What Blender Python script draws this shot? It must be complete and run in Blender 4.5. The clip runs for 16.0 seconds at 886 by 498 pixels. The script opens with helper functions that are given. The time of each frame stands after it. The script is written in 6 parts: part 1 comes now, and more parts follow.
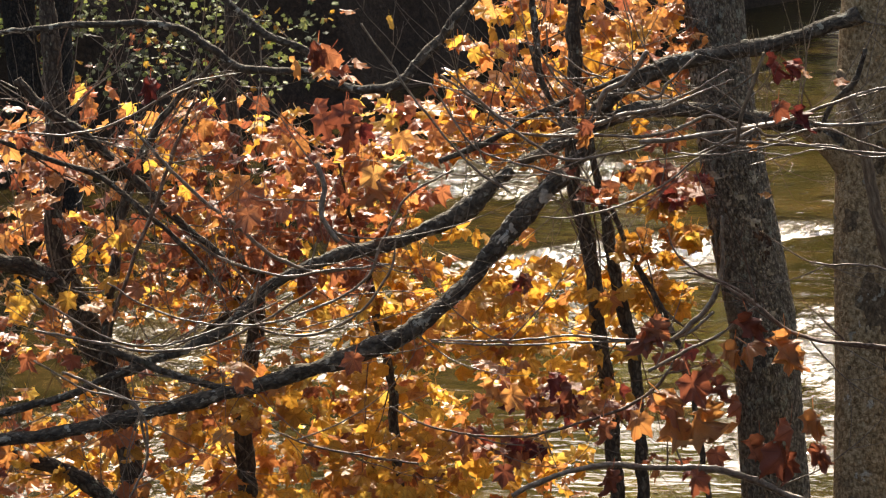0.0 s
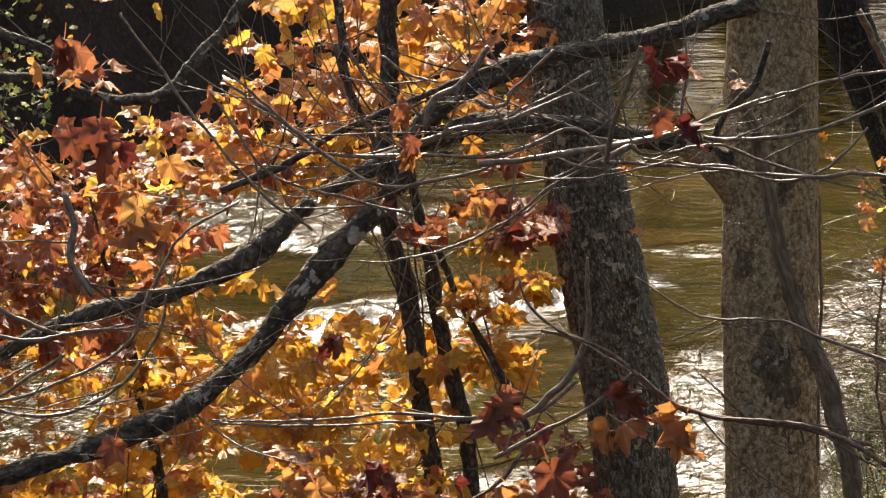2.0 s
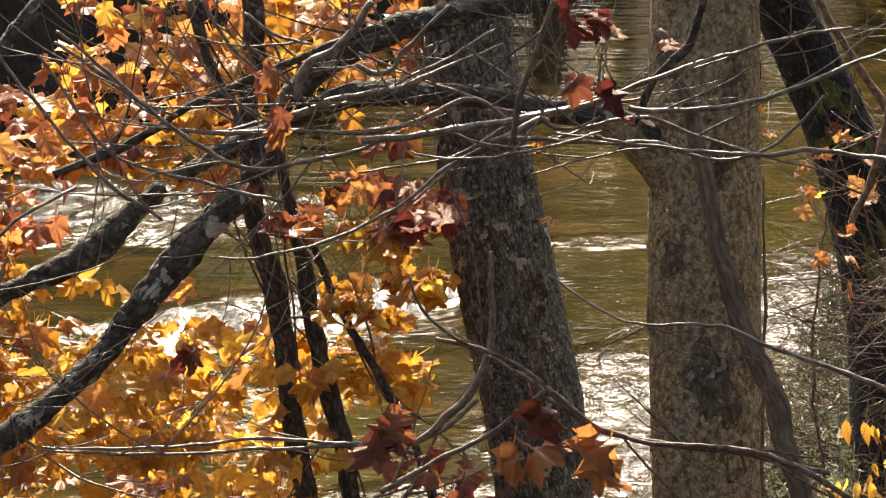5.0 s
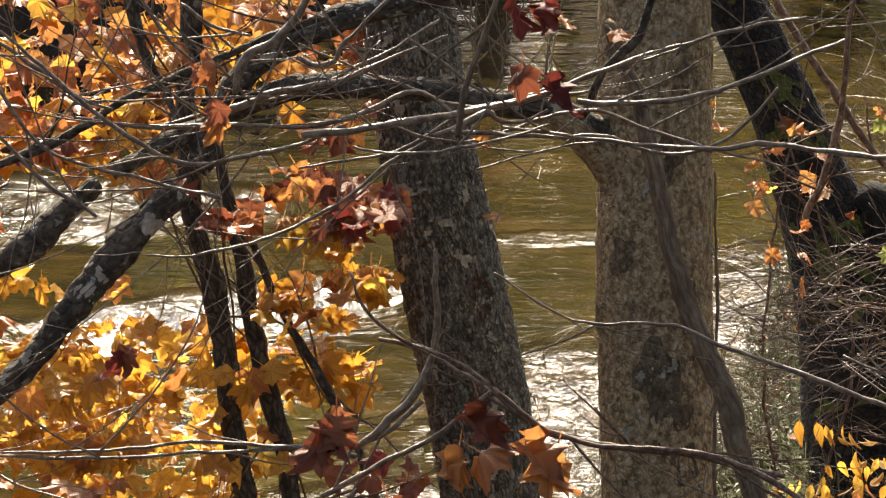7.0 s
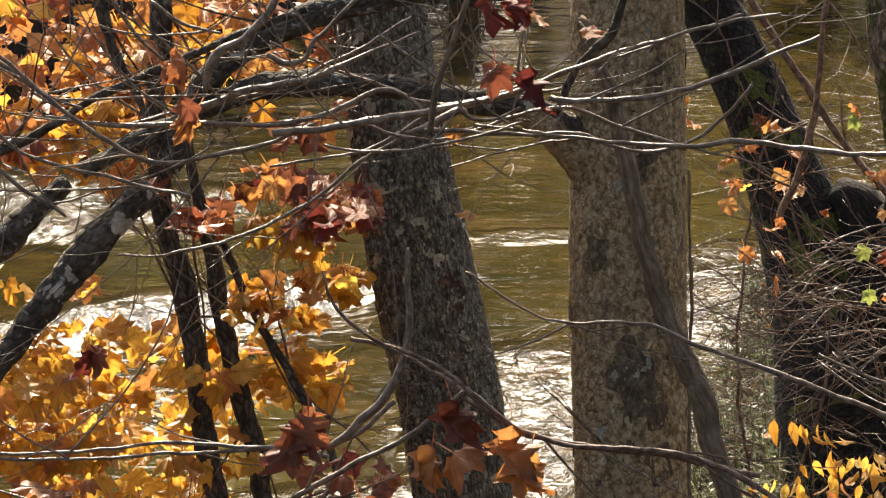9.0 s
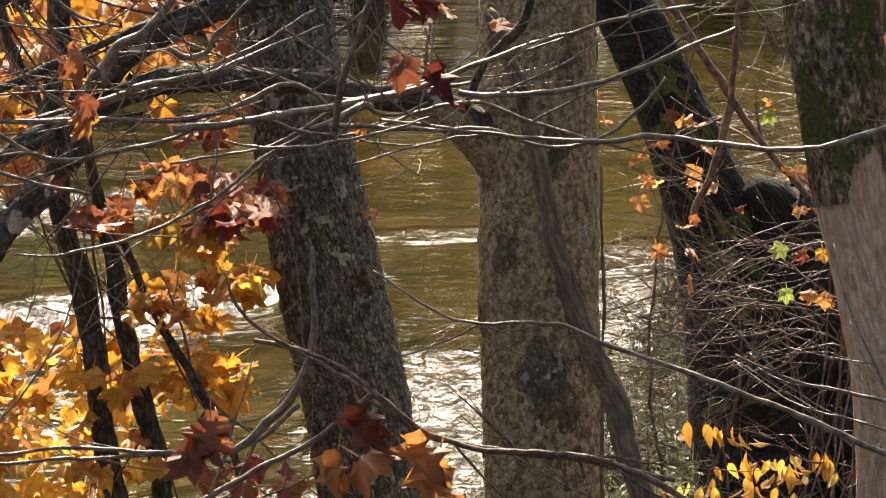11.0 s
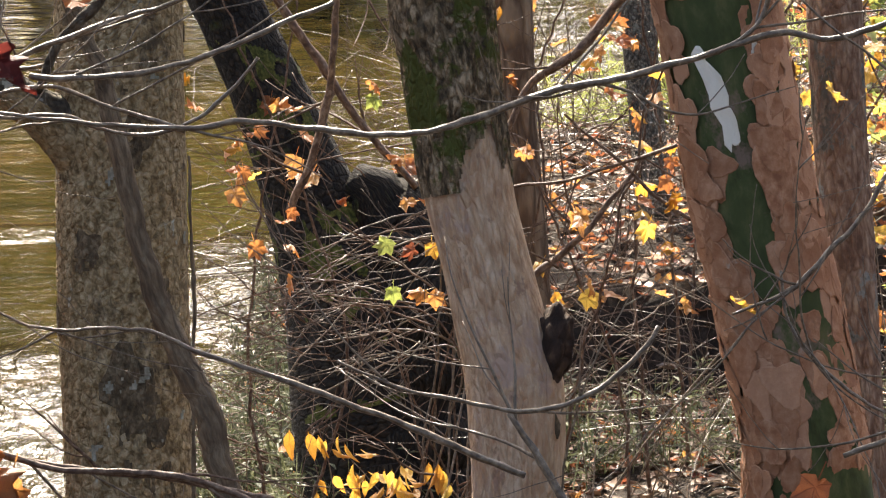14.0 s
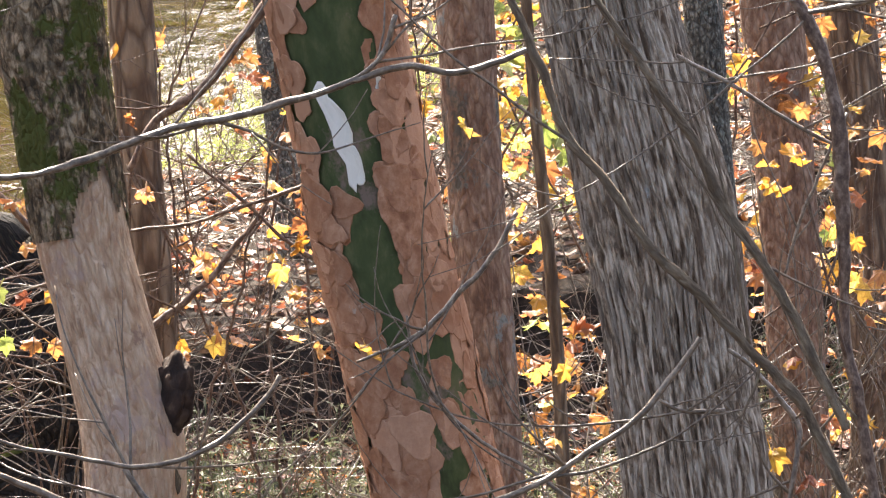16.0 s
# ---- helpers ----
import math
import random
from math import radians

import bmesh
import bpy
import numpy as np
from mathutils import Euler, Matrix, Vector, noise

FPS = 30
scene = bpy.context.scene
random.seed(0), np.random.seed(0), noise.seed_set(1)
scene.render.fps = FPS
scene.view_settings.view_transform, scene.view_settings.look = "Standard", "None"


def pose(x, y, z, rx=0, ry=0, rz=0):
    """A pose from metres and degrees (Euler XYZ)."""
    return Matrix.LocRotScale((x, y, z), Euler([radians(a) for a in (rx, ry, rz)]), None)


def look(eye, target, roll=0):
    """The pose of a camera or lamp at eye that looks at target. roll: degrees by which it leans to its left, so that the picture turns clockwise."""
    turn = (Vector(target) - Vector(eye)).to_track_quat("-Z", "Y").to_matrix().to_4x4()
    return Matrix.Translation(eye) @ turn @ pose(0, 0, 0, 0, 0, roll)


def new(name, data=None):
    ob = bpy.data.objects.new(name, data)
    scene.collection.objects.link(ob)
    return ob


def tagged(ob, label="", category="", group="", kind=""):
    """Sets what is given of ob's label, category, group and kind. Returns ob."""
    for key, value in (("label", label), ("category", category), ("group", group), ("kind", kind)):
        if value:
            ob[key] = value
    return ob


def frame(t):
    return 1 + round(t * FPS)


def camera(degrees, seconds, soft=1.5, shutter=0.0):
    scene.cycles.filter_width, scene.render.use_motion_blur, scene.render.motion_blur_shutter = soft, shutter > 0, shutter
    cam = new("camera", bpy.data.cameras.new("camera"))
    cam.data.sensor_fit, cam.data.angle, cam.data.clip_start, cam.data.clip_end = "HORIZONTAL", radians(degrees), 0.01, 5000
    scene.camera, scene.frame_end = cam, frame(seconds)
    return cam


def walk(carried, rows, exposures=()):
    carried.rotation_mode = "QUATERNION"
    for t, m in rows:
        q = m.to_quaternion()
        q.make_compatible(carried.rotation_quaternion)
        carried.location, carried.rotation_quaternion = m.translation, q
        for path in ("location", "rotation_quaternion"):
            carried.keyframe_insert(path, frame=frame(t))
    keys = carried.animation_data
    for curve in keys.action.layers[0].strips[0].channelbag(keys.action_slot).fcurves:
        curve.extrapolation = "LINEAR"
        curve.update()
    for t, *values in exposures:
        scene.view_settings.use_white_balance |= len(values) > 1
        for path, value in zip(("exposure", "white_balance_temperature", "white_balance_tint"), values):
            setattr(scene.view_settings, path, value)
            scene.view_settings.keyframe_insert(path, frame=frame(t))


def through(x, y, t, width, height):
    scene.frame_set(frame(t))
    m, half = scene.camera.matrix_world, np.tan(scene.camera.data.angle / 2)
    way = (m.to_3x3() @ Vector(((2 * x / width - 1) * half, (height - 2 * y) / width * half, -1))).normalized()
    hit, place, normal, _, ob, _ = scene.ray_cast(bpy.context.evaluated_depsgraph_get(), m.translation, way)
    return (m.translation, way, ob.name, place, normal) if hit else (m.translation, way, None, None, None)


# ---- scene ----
cam = camera(8.0, 16.0, soft=1.25)
# seconds, eye (x, y, z), turn to the left, tilt, lean to the left
ROWS = [
    (0.0, 1.214, -12.803, 10.617, 5.418, -11.503, 0.035),
    (0.5, 0.891, -9.282, 9.862, 5.481, -11.290, 0.003),
    (1.0, 0.644, -6.988, 9.378, 5.269, -11.111, -0.034),
    (1.5, 0.492, -6.169, 9.200, 4.562, -10.973, -0.054),
    (2.0, 0.277, -5.474, 9.055, 2.897, -10.890, 0.085),
    (2.5, 0.181, -4.711, 8.905, 2.197, -10.865, 0.034),
    (3.0, 0.168, -4.010, 8.771, 2.402, -10.875, 0.004),
    (3.5, 0.138, -3.349, 8.646, 2.352, -10.902, 0.042),
    (4.0, 0.100, -2.673, 8.516, 2.140, -10.924, 0.026),
    (4.5, 0.067, -2.016, 8.390, 1.901, -10.938, 0.096),
    (5.0, 0.039, -1.347, 8.261, 1.674, -10.952, 0.057),
    (7.5, 0.012, -0.687, 8.133, 1.041, -10.979, 0.056),
    (8.0, 0.010, -0.624, 8.121, 0.960, -10.983, 0.007),
    (10.5, 0.002, -0.278, 8.054, 0.389, -10.994, 0.032),
    (11.0, 0.000, -0.000, 8.000, 0.000, -11.000, 0.000),
    (11.5, 0.003, 0.317, 7.938, -0.550, -11.011, -0.030),
    (12.0, 0.016, 0.633, 7.877, -1.451, -11.014, 0.005),
    (12.5, 0.037, 0.925, 7.820, -2.267, -11.019, 0.023),
    (13.0, 0.053, 1.231, 7.760, -2.486, -11.023, 0.003),
    (13.5, 0.077, 1.517, 7.704, -2.899, -11.028, -0.007),
    (14.0, 0.115, 1.835, 7.642, -3.582, -11.027, -0.014),
    (14.5, 0.169, 2.154, 7.580, -4.493, -11.008, -0.021),
    (15.0, 0.225, 2.333, 7.546, -5.509, -10.952, -0.089),
    (15.5, 0.272, 2.503, 7.518, -6.210, -10.830, -0.126),
    (16.0, 0.312, 2.655, 7.496, -6.692, -10.670, -0.147),
]
walk(cam, [(t, pose(x, y, z, 0, 0, yaw) @ pose(0, 0, 0, 90 + tilt) @ pose(0, 0, 0, 0, 0, lean))
           for t, x, y, z, yaw, tilt, lean in ROWS],
     exposures=[(0.0, 1.38, 7250, 10), (1.5, 1.27, 7350, 10), (3.0, 1.45, 7400, 10), (8.0, 1.48, 7400, 10), (10.5, 1.48, 7400, 10), (12.0, 1.6, 7250, 10), (14.0, 1.88, 6950, 10), (16.0, 2.48, 6750, 12)])

# ---- light: a clear autumn day, the sun ahead over the river ----
SUN_AZ, SUN_EL = -9.0, 43.0
world = bpy.data.worlds.new("sky")
scene.world = world
world.use_nodes = True
wn = world.node_tree.nodes
sky = wn.new("ShaderNodeTexSky")
sky.sky_type, sky.sun_disc = "NISHITA", False
sky.air_density, sky.dust_density, sky.ozone_density = 0.7, 3.5, 0.4
sky.sun_elevation, sky.sun_rotation = radians(SUN_EL), radians(SUN_AZ)
world.node_tree.links.new(sky.outputs[0], wn["Background"].inputs[0])
wn["Background"].inputs[1].default_value = 0.13
sun = new("sun", bpy.data.lights.new("sun", "SUN"))
sun.data.energy, sun.data.angle, sun.data.color = 5.0, radians(0.6), (1.0, 0.94, 0.84)
sun_way = Vector((math.sin(radians(SUN_AZ)) * math.cos(radians(SUN_EL)),
                  math.cos(radians(SUN_AZ)) * math.cos(radians(SUN_EL)), math.sin(radians(SUN_EL))))
sun.matrix_world = look(sun_way * 60, (0, 0, 0))


# ---- materials ----
class Nodes:
    """A short way to write a node material."""

    def __init__(self, name):
        self.m = bpy.data.materials.new(name)
        self.m.use_nodes = True
        self.n, self.l = self.m.node_tree.nodes, self.m.node_tree.links
        self.b = self.n["Principled BSDF"]
        self.out = self.n["Material Output"]

    def add(self, kind, **inputs):
        node = self.n.new("ShaderNode" + kind)
        for key, value in inputs.items():
            self.set(node, key.replace("_", " "), value)
        return node

    def set(self, node, key, value):
        sock = node.inputs[int(key)] if key.isdigit() else node.inputs[key]
        if isinstance(value, bpy.types.NodeSocket):
            self.l.new(value, sock)
        else:
            sock.default_value = value

    def coords(self, scale=(1, 1, 1)):
        c = self.add("TexCoord")
        m = self.add("Mapping", Vector=c.outputs["Object"], Scale=scale)
        return m.outputs[0]

    def noise(self, vec, scale, detail=5.0, rough=0.55, warp=0.0):
        t = self.add("TexNoise", Vector=vec, Scale=scale, Detail=detail, Roughness=rough, Distortion=warp)
        return t.outputs["Fac"]

    def ramp(self, fac, stops):
        r = self.add("ValToRGB", Fac=fac)
        e = r.color_ramp.elements
        while len(e) < len(stops):
            e.new(0.5)
        for el, (p, c) in zip(e, stops):
            el.position = p
            el.color = (*c, 1) if len(c) == 3 else c
        return r.outputs["Color"]

    def mask(self, fac, lo, hi):
        r = self.add("MapRange", Value=fac)
        r.inputs["From Min"].default_value, r.inputs["From Max"].default_value = lo, hi
        return r.outputs[0]

    def mix(self, fac, a, b):
        x = self.add("Mix")
        x.data_type = "RGBA"
        for sock, v in ((x.inputs[0], fac), (x.inputs[6], a), (x.inputs[7], b)):
            if isinstance(v, bpy.types.NodeSocket):
                self.l.new(v, sock)
            else:
                sock.default_value = v if isinstance(v, float) else (*v, 1)
        return x.outputs[2]

    def math(self, op, a, b=0.0):
        x = self.add("Math")
        x.operation = op
        for sock, v in ((x.inputs[0], a), (x.inputs[1], b)):
            if isinstance(v, bpy.types.NodeSocket):
                self.l.new(v, sock)
            else:
                sock.default_value = v
        return x.outputs[0]

    def bump(self, height, strength, dist):
        b = self.add("Bump", Height=height, Strength=strength, Distance=dist)
        return b.outputs[0]

    def finish(self, color, rough, normal=None, spec=0.3):
        self.set(self.b, "Base Color", color)
        self.set(self.b, "Roughness", rough)
        self.b.inputs["Specular IOR Level"].default_value = spec
        if normal is not None:
            self.set(self.b, "Normal", normal)
        return self.m


BARKS = set()


def bark(name, dark, mid, light, scale=14.0, stretch=0.22, patch=None, patch_at=0.58, patch_scale=5.0, bump=0.6, moss=None, moss_at=0.6, rough=0.85, crack=0.8, sharp=0.13, vary=0.0, spec=0.25):
    k = Nodes(name)
    BARKS.add(name)
    dark, mid, light = (tuple(q * w for q, w in zip(c, (1.07, 0.99, 0.86))) for c in (dark, mid, light))
    skin = k.add("Attribute")
    skin.attribute_name = "skin"
    v = k.add("Mapping", Vector=skin.outputs["Vector"], Scale=(1, 1, stretch)).outputs[0]
    plain = k.add("Mapping", Vector=skin.outputs["Vector"], Scale=(1, 1, min(0.7, stretch * 3))).outputs[0]
    g = k.noise(v, scale, 8.0, 0.65, 0.2)
    col = k.ramp(g, [(0.5 - sharp, dark), (0.5, mid), (0.5 + sharp, light)])
    big = k.noise(plain, 2.3, 3.0)
    col = k.mix(k.mask(big, 0.35, 0.7), col, k.ramp(g, [(0.5 - sharp, tuple(q * 1.3 for q in dark)), (0.52, tuple(q * 0.85 for q in mid)), (0.5 + 1.3 * sharp, tuple(q * 0.9 for q in light))]))
    if crack:
        warp = k.add("VectorMath")
        warp.operation = "ADD"
        k.l.new(v, warp.inputs[0])
        wn3 = k.add("TexNoise", Vector=v, Scale=scale * 0.5, Detail=3.0)
        sc = k.add("VectorMath")
        sc.operation = "SCALE"
        k.l.new(wn3.outputs["Color"], sc.inputs[0])
        sc.inputs["Scale"].default_value = 1.2 / scale
        k.l.new(sc.outputs[0], warp.inputs[1])
        cell = k.add("TexVoronoi", Vector=warp.outputs[0], Scale=scale)
        edge = k.add("TexVoronoi", Vector=warp.outputs[0], Scale=scale)
        edge.feature = "DISTANCE_TO_EDGE"
        tone = k.add("SeparateColor", Color=cell.outputs["Color"]).outputs[0]
        col = k.mix(k.math("MULTIPLY", k.mask(tone, 0.45, 1.0), crack * 0.6), col, light)
        gap = k.math("SUBTRACT", 1.0, k.mask(edge.outputs["Distance"], 0.0, 0.22))
        col = k.mix(k.math("MULTIPLY", gap, crack), col, dark)
        g = k.math("SUBTRACT", g, k.math("MULTIPLY", gap, 0.6))
    if patch:
        p = k.noise(plain, patch_scale, 6.0, 0.7)
        col = k.mix(k.mask(p, patch_at, patch_at + 0.05), col, patch)
    if moss:
        p = k.noise(plain, 3.5, 6.0, 0.75)
        col = k.mix(k.mask(p, moss_at, moss_at + 0.07), col, moss)
    if vary:
        rnd = k.math("FRACT", k.math("ADD", k.add("ObjectInfo").outputs["Random"], k.add("NewGeometry").outputs["Random Per Island"]))
        col = k.mix(k.math("MULTIPLY", k.mask(rnd, 0.5, 1.0), vary), col, light)
        col = k.mix(k.math("MULTIPLY", k.mask(rnd, 0.5, 0.0), vary), col, tuple((p + q) / 2 for p, q in zip(dark, mid)))
    fine = k.noise(v, scale * 5, 6.0, 0.7)
    h = k.math("ADD", g, k.math("MULTIPLY", fine, 0.4))
    return k.finish(col, rough, k.bump(h, bump, 0.02), spec)


def leaf_mat(name, a, b, c, through=0.5, rough=0.36, spec=0.6):
    """A thin leaf: its own tone, redder towards the rim, with veins, blots and light shining through."""
    k = Nodes(name)
    info = k.add("ObjectInfo")
    geo = k.add("NewGeometry")
    rnd = k.math("FRACT", k.math("ADD", info.outputs["Random"], geo.outputs["Random Per Island"]))
    col = k.ramp(rnd, [(0.0, a), (0.5, b), (1.0, c)])
    v = k.coords()
    blade = k.add("Attribute")
    blade.attribute_name = "blade"
    axis = k.add("SeparateXYZ", Vector=blade.outputs["Vector"])
    x, z = k.math("ABSOLUTE", axis.outputs[0]), axis.outputs[2]
    vein = None
    for turn in (0, 50, 108):
        p, q = math.sin(radians(turn)), -math.cos(radians(turn))
        off = k.math("ABSOLUTE", k.math("ADD", k.math("MULTIPLY", x, -q), k.math("MULTIPLY", z, p)))
        along = k.math("ADD", k.math("MULTIPLY", x, p), k.math("MULTIPLY", z, q))
        line = k.math("MULTIPLY", k.mask(off, 0.030, 0.008), k.mask(along, 0.02, 0.06))
        vein = line if vein is None else k.math("MAXIMUM", vein, line)
    rim = k.math("SQRT", k.math("ADD", k.math("MULTIPLY", x, x), k.math("MULTIPLY", z, z)))
    col = k.mix(k.math("MULTIPLY", k.mask(rim, 0.45, 1.05), 0.55), col, tuple(q * w for q, w in zip(a, (0.95, 0.72, 0.6))))
    blot = k.noise(v, 38.0, 4.0, 0.7)
    col = k.mix(k.mask(blot, 0.54, 0.75), col, tuple(x * 0.55 for x in a))
    col = k.mix(k.math("MULTIPLY", vein, 0.5), col, tuple(x * 0.6 for x in a))
    h = k.math("SUBTRACT", k.noise(v, 60.0, 4.0), k.math("MULTIPLY", vein, 0.5))
    k.finish(col, rough, k.bump(h, 0.5, 0.006), spec)
    tr = k.add("BsdfTranslucent", Color=col)
    ms = k.add("MixShader", Fac=through)
    k.l.new(k.b.outputs[0], ms.inputs[1])
    k.l.new(tr.outputs[0], ms.inputs[2])
    k.l.new(ms.outputs[0], k.out.inputs[0])
    return k.m


BARK_GREY = bark("grey_maple_bark", (0.05, 0.048, 0.042), (0.155, 0.152, 0.138), (0.32, 0.325, 0.29), 58, 0.55, (0.25, 0.275, 0.225), 0.58, 16.0, 1.0, crack=0.7, sharp=0.09)
BARK_TAN = bark("tan_maple_bark", (0.13, 0.095, 0.05), (0.34, 0.265, 0.155), (0.50, 0.42, 0.285), 40, 0.8, (0.44, 0.42, 0.33), 0.63, 11.0, 0.8, (0.10, 0.075, 0.045), 0.58, crack=0.3, sharp=0.10)
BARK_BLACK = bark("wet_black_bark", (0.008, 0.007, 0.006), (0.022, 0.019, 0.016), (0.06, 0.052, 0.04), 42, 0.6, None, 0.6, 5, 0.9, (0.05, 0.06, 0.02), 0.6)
BARK_BROWN = bark("brown_bark", (0.07, 0.045, 0.03), (0.19, 0.13, 0.085), (0.32, 0.25, 0.18), 24, 0.2, (0.3, 0.3, 0.26), 0.66, 8.0, 0.9)
BARK_SHAG = bark("shaggy_grey_bark", (0.11, 0.08, 0.058), (0.37, 0.295, 0.225), (0.62, 0.55, 0.47), 64, 0.16, (0.38, 0.37, 0.33), 0.64, 9.0, 0.8, (0.17, 0.125, 0.075), 0.62, crack=0.35, sharp=0.075)
BARK_STRIP = bark("shaggy_bark_strip", (0.12, 0.095, 0.075), (0.30, 0.25, 0.205), (0.52, 0.46, 0.40), 60, 0.2, (0.40, 0.39, 0.35), 0.66, 12.0, 0.8, crack=0.0, vary=0.6)
BARK_LIMB = bark("mottled_limb_bark", (0.022, 0.019, 0.015), (0.07, 0.062, 0.05), (0.16, 0.145, 0.12), 34, 0.7, (0.36, 0.36, 0.32), 0.62, 17.0, 0.7, (0.06, 0.058, 0.03), 0.60, crack=0.3)
BARK_STEM = bark("dark_stem_bark", (0.024, 0.019, 0.014), (0.075, 0.06, 0.045), (0.16, 0.138, 0.108), 40, 0.5, (0.20, 0.21, 0.15), 0.60, 16.0, 0.7)
BARK_TWIG = bark("grey_twig_bark", (0.06, 0.044, 0.03), (0.145, 0.112, 0.08), (0.27, 0.22, 0.165), 60, 0.6, None, 0.6, 5, 0.3, rough=0.36, crack=0.0, spec=0.5)
BARK_RED = bark("red_brown_twig_bark", (0.05, 0.03, 0.022), (0.13, 0.085, 0.06), (0.24, 0.18, 0.14), 60, 0.6, None, 0.6, 5, 0.3, rough=0.55, crack=0.0)
BARK_SCALE = bark("flaking_plate_bark", (0.20, 0.095, 0.055), (0.33, 0.175, 0.105), (0.44, 0.27, 0.185), 26, 0.8, (0.38, 0.30, 0.23), 0.66, 12.0, 0.35, (0.24, 0.125, 0.075), 0.60, crack=0.0, vary=0.7)
GREEN_UNDER = bark("green_underbark", (0.03, 0.042, 0.016), (0.055, 0.075, 0.028), (0.10, 0.11, 0.05), 12, 0.5, None, 0.6, 5, 0.15, (0.17, 0.12, 0.085), 0.56, crack=0.0)
WHITE_UNDER = bark("white_underbark", (0.55, 0.56, 0.52), (0.68, 0.69, 0.65), (0.75, 0.76, 0.73), 10, 0.5, None, 0.6, 5, 0.1, crack=0.0)
BARE_WOOD = bark("bare_dead_wood", (0.34, 0.22, 0.145), (0.57, 0.42, 0.30), (0.70, 0.57, 0.45), 40, 0.30, (0.34, 0.215, 0.145), 0.60, 9.0, 0.8, (0.46, 0.32, 0.235), 0.53, crack=0.25)
MOSSY = bark("mossy_bark", (0.05, 0.038, 0.024), (0.19, 0.14, 0.085), (0.46, 0.37, 0.26), 58, 0.34, (0.085, 0.092, 0.018), 0.50, 8.0, 0.9, crack=0.5, sharp=0.10)
BARK_REDDISH = bark("reddish_bark", (0.11, 0.06, 0.04), (0.27, 0.165, 0.115), (0.40, 0.29, 0.22), 38, 0.35, (0.28, 0.28, 0.24), 0.60, 7.0, 0.7, (0.10, 0.08, 0.055), 0.56, crack=0.5)
BARK_VINE = bark("brown_vine_bark", (0.07, 0.052, 0.036), (0.16, 0.122, 0.084), (0.26, 0.21, 0.15), 40, 0.3, None, 0.6, 5, 0.6, crack=0.2)
STAIN = bark("dark_bark_stain", (0.045, 0.034, 0.021), (0.12, 0.094, 0.06), (0.22, 0.18, 0.125), 50, 0.6, None, 0.6, 5, 0.6, crack=0.2)
LICHEN = bark("grey_lichen", (0.15, 0.155, 0.13), (0.25, 0.255, 0.22), (0.38, 0.385, 0.345), 40, 0.9, None, 0.6, 5, 0.5, crack=0.0)
MOSS = bark("green_moss", (0.03, 0.04, 0.01), (0.075, 0.09, 0.02), (0.14, 0.155, 0.045), 60, 0.9, None, 0.6, 5, 0.9, crack=0.0)
PALE = bark("pale_limb_bark", (0.20, 0.19, 0.165), (0.34, 0.33, 0.295), (0.46, 0.45, 0.41), 30, 0.8, None, 0.6, 5, 0.3, crack=0.0)
KNOT = bark("dark_knot_wood", (0.02, 0.013, 0.01), (0.06, 0.036, 0.026), (0.12, 0.08, 0.055), 26, 0.6, None, 0.6, 5, 0.6)

GOLD = leaf_mat("gold_leaf", (0.46, 0.21, 0.03), (0.61, 0.34, 0.055), (0.71, 0.48, 0.095), 0.63, 0.36, 0.5)
ORANGE = leaf_mat("orange_leaf", (0.35, 0.12, 0.04), (0.48, 0.205, 0.06), (0.56, 0.29, 0.085), 0.54, 0.33, 0.55)
RUST = leaf_mat("rust_red_leaf", (0.16, 0.045, 0.024), (0.28, 0.088, 0.042), (0.39, 0.145, 0.06), 0.5, 0.34, 0.4)
MAROON = leaf_mat("dark_red_leaf", (0.10, 0.02, 0.016), (0.17, 0.03, 0.022), (0.24, 0.05, 0.03), 0.4, 0.45, 0.25)
GREENLEAF = leaf_mat("green_leaf", (0.22, 0.28, 0.06), (0.34, 0.38, 0.10), (0.46, 0.45, 0.15), 0.5)
LITTER = leaf_mat("fallen_leaf", (0.09, 0.048, 0.03), (0.20, 0.12, 0.075), (0.34, 0.25, 0.18), 0.1, 0.6, 0.2)
BRUSH = leaf_mat("grey_green_blade", (0.055, 0.063, 0.028), (0.12, 0.13, 0.065), (0.24, 0.245, 0.15), 0.34, 0.5, 0.3)
FARLEAF = leaf_mat("far_gold_foliage", (0.16, 0.15, 0.03), (0.36, 0.26, 0.045), (0.50, 0.36, 0.07), 0.45)


def ground_mat():
    k = Nodes("forest_soil")
    v = k.coords()
    n = k.noise(v, 1.3, 8.0, 0.7)
    f = k.noise(v, 22.0, 8.0, 0.75)
    col = k.ramp(f, [(0.3, (0.012, 0.009, 0.006)), (0.5, (0.035, 0.024, 0.016)), (0.7, (0.09, 0.06, 0.038))])
    col = k.mix(k.mask(n, 0.4, 0.65), col, k.ramp(f, [(0.3, (0.015, 0.011, 0.007)), (0.7, (0.05, 0.034, 0.02))]))
    return k.finish(col, 0.95, k.bump(f, 0.8, 0.05), 0.2)


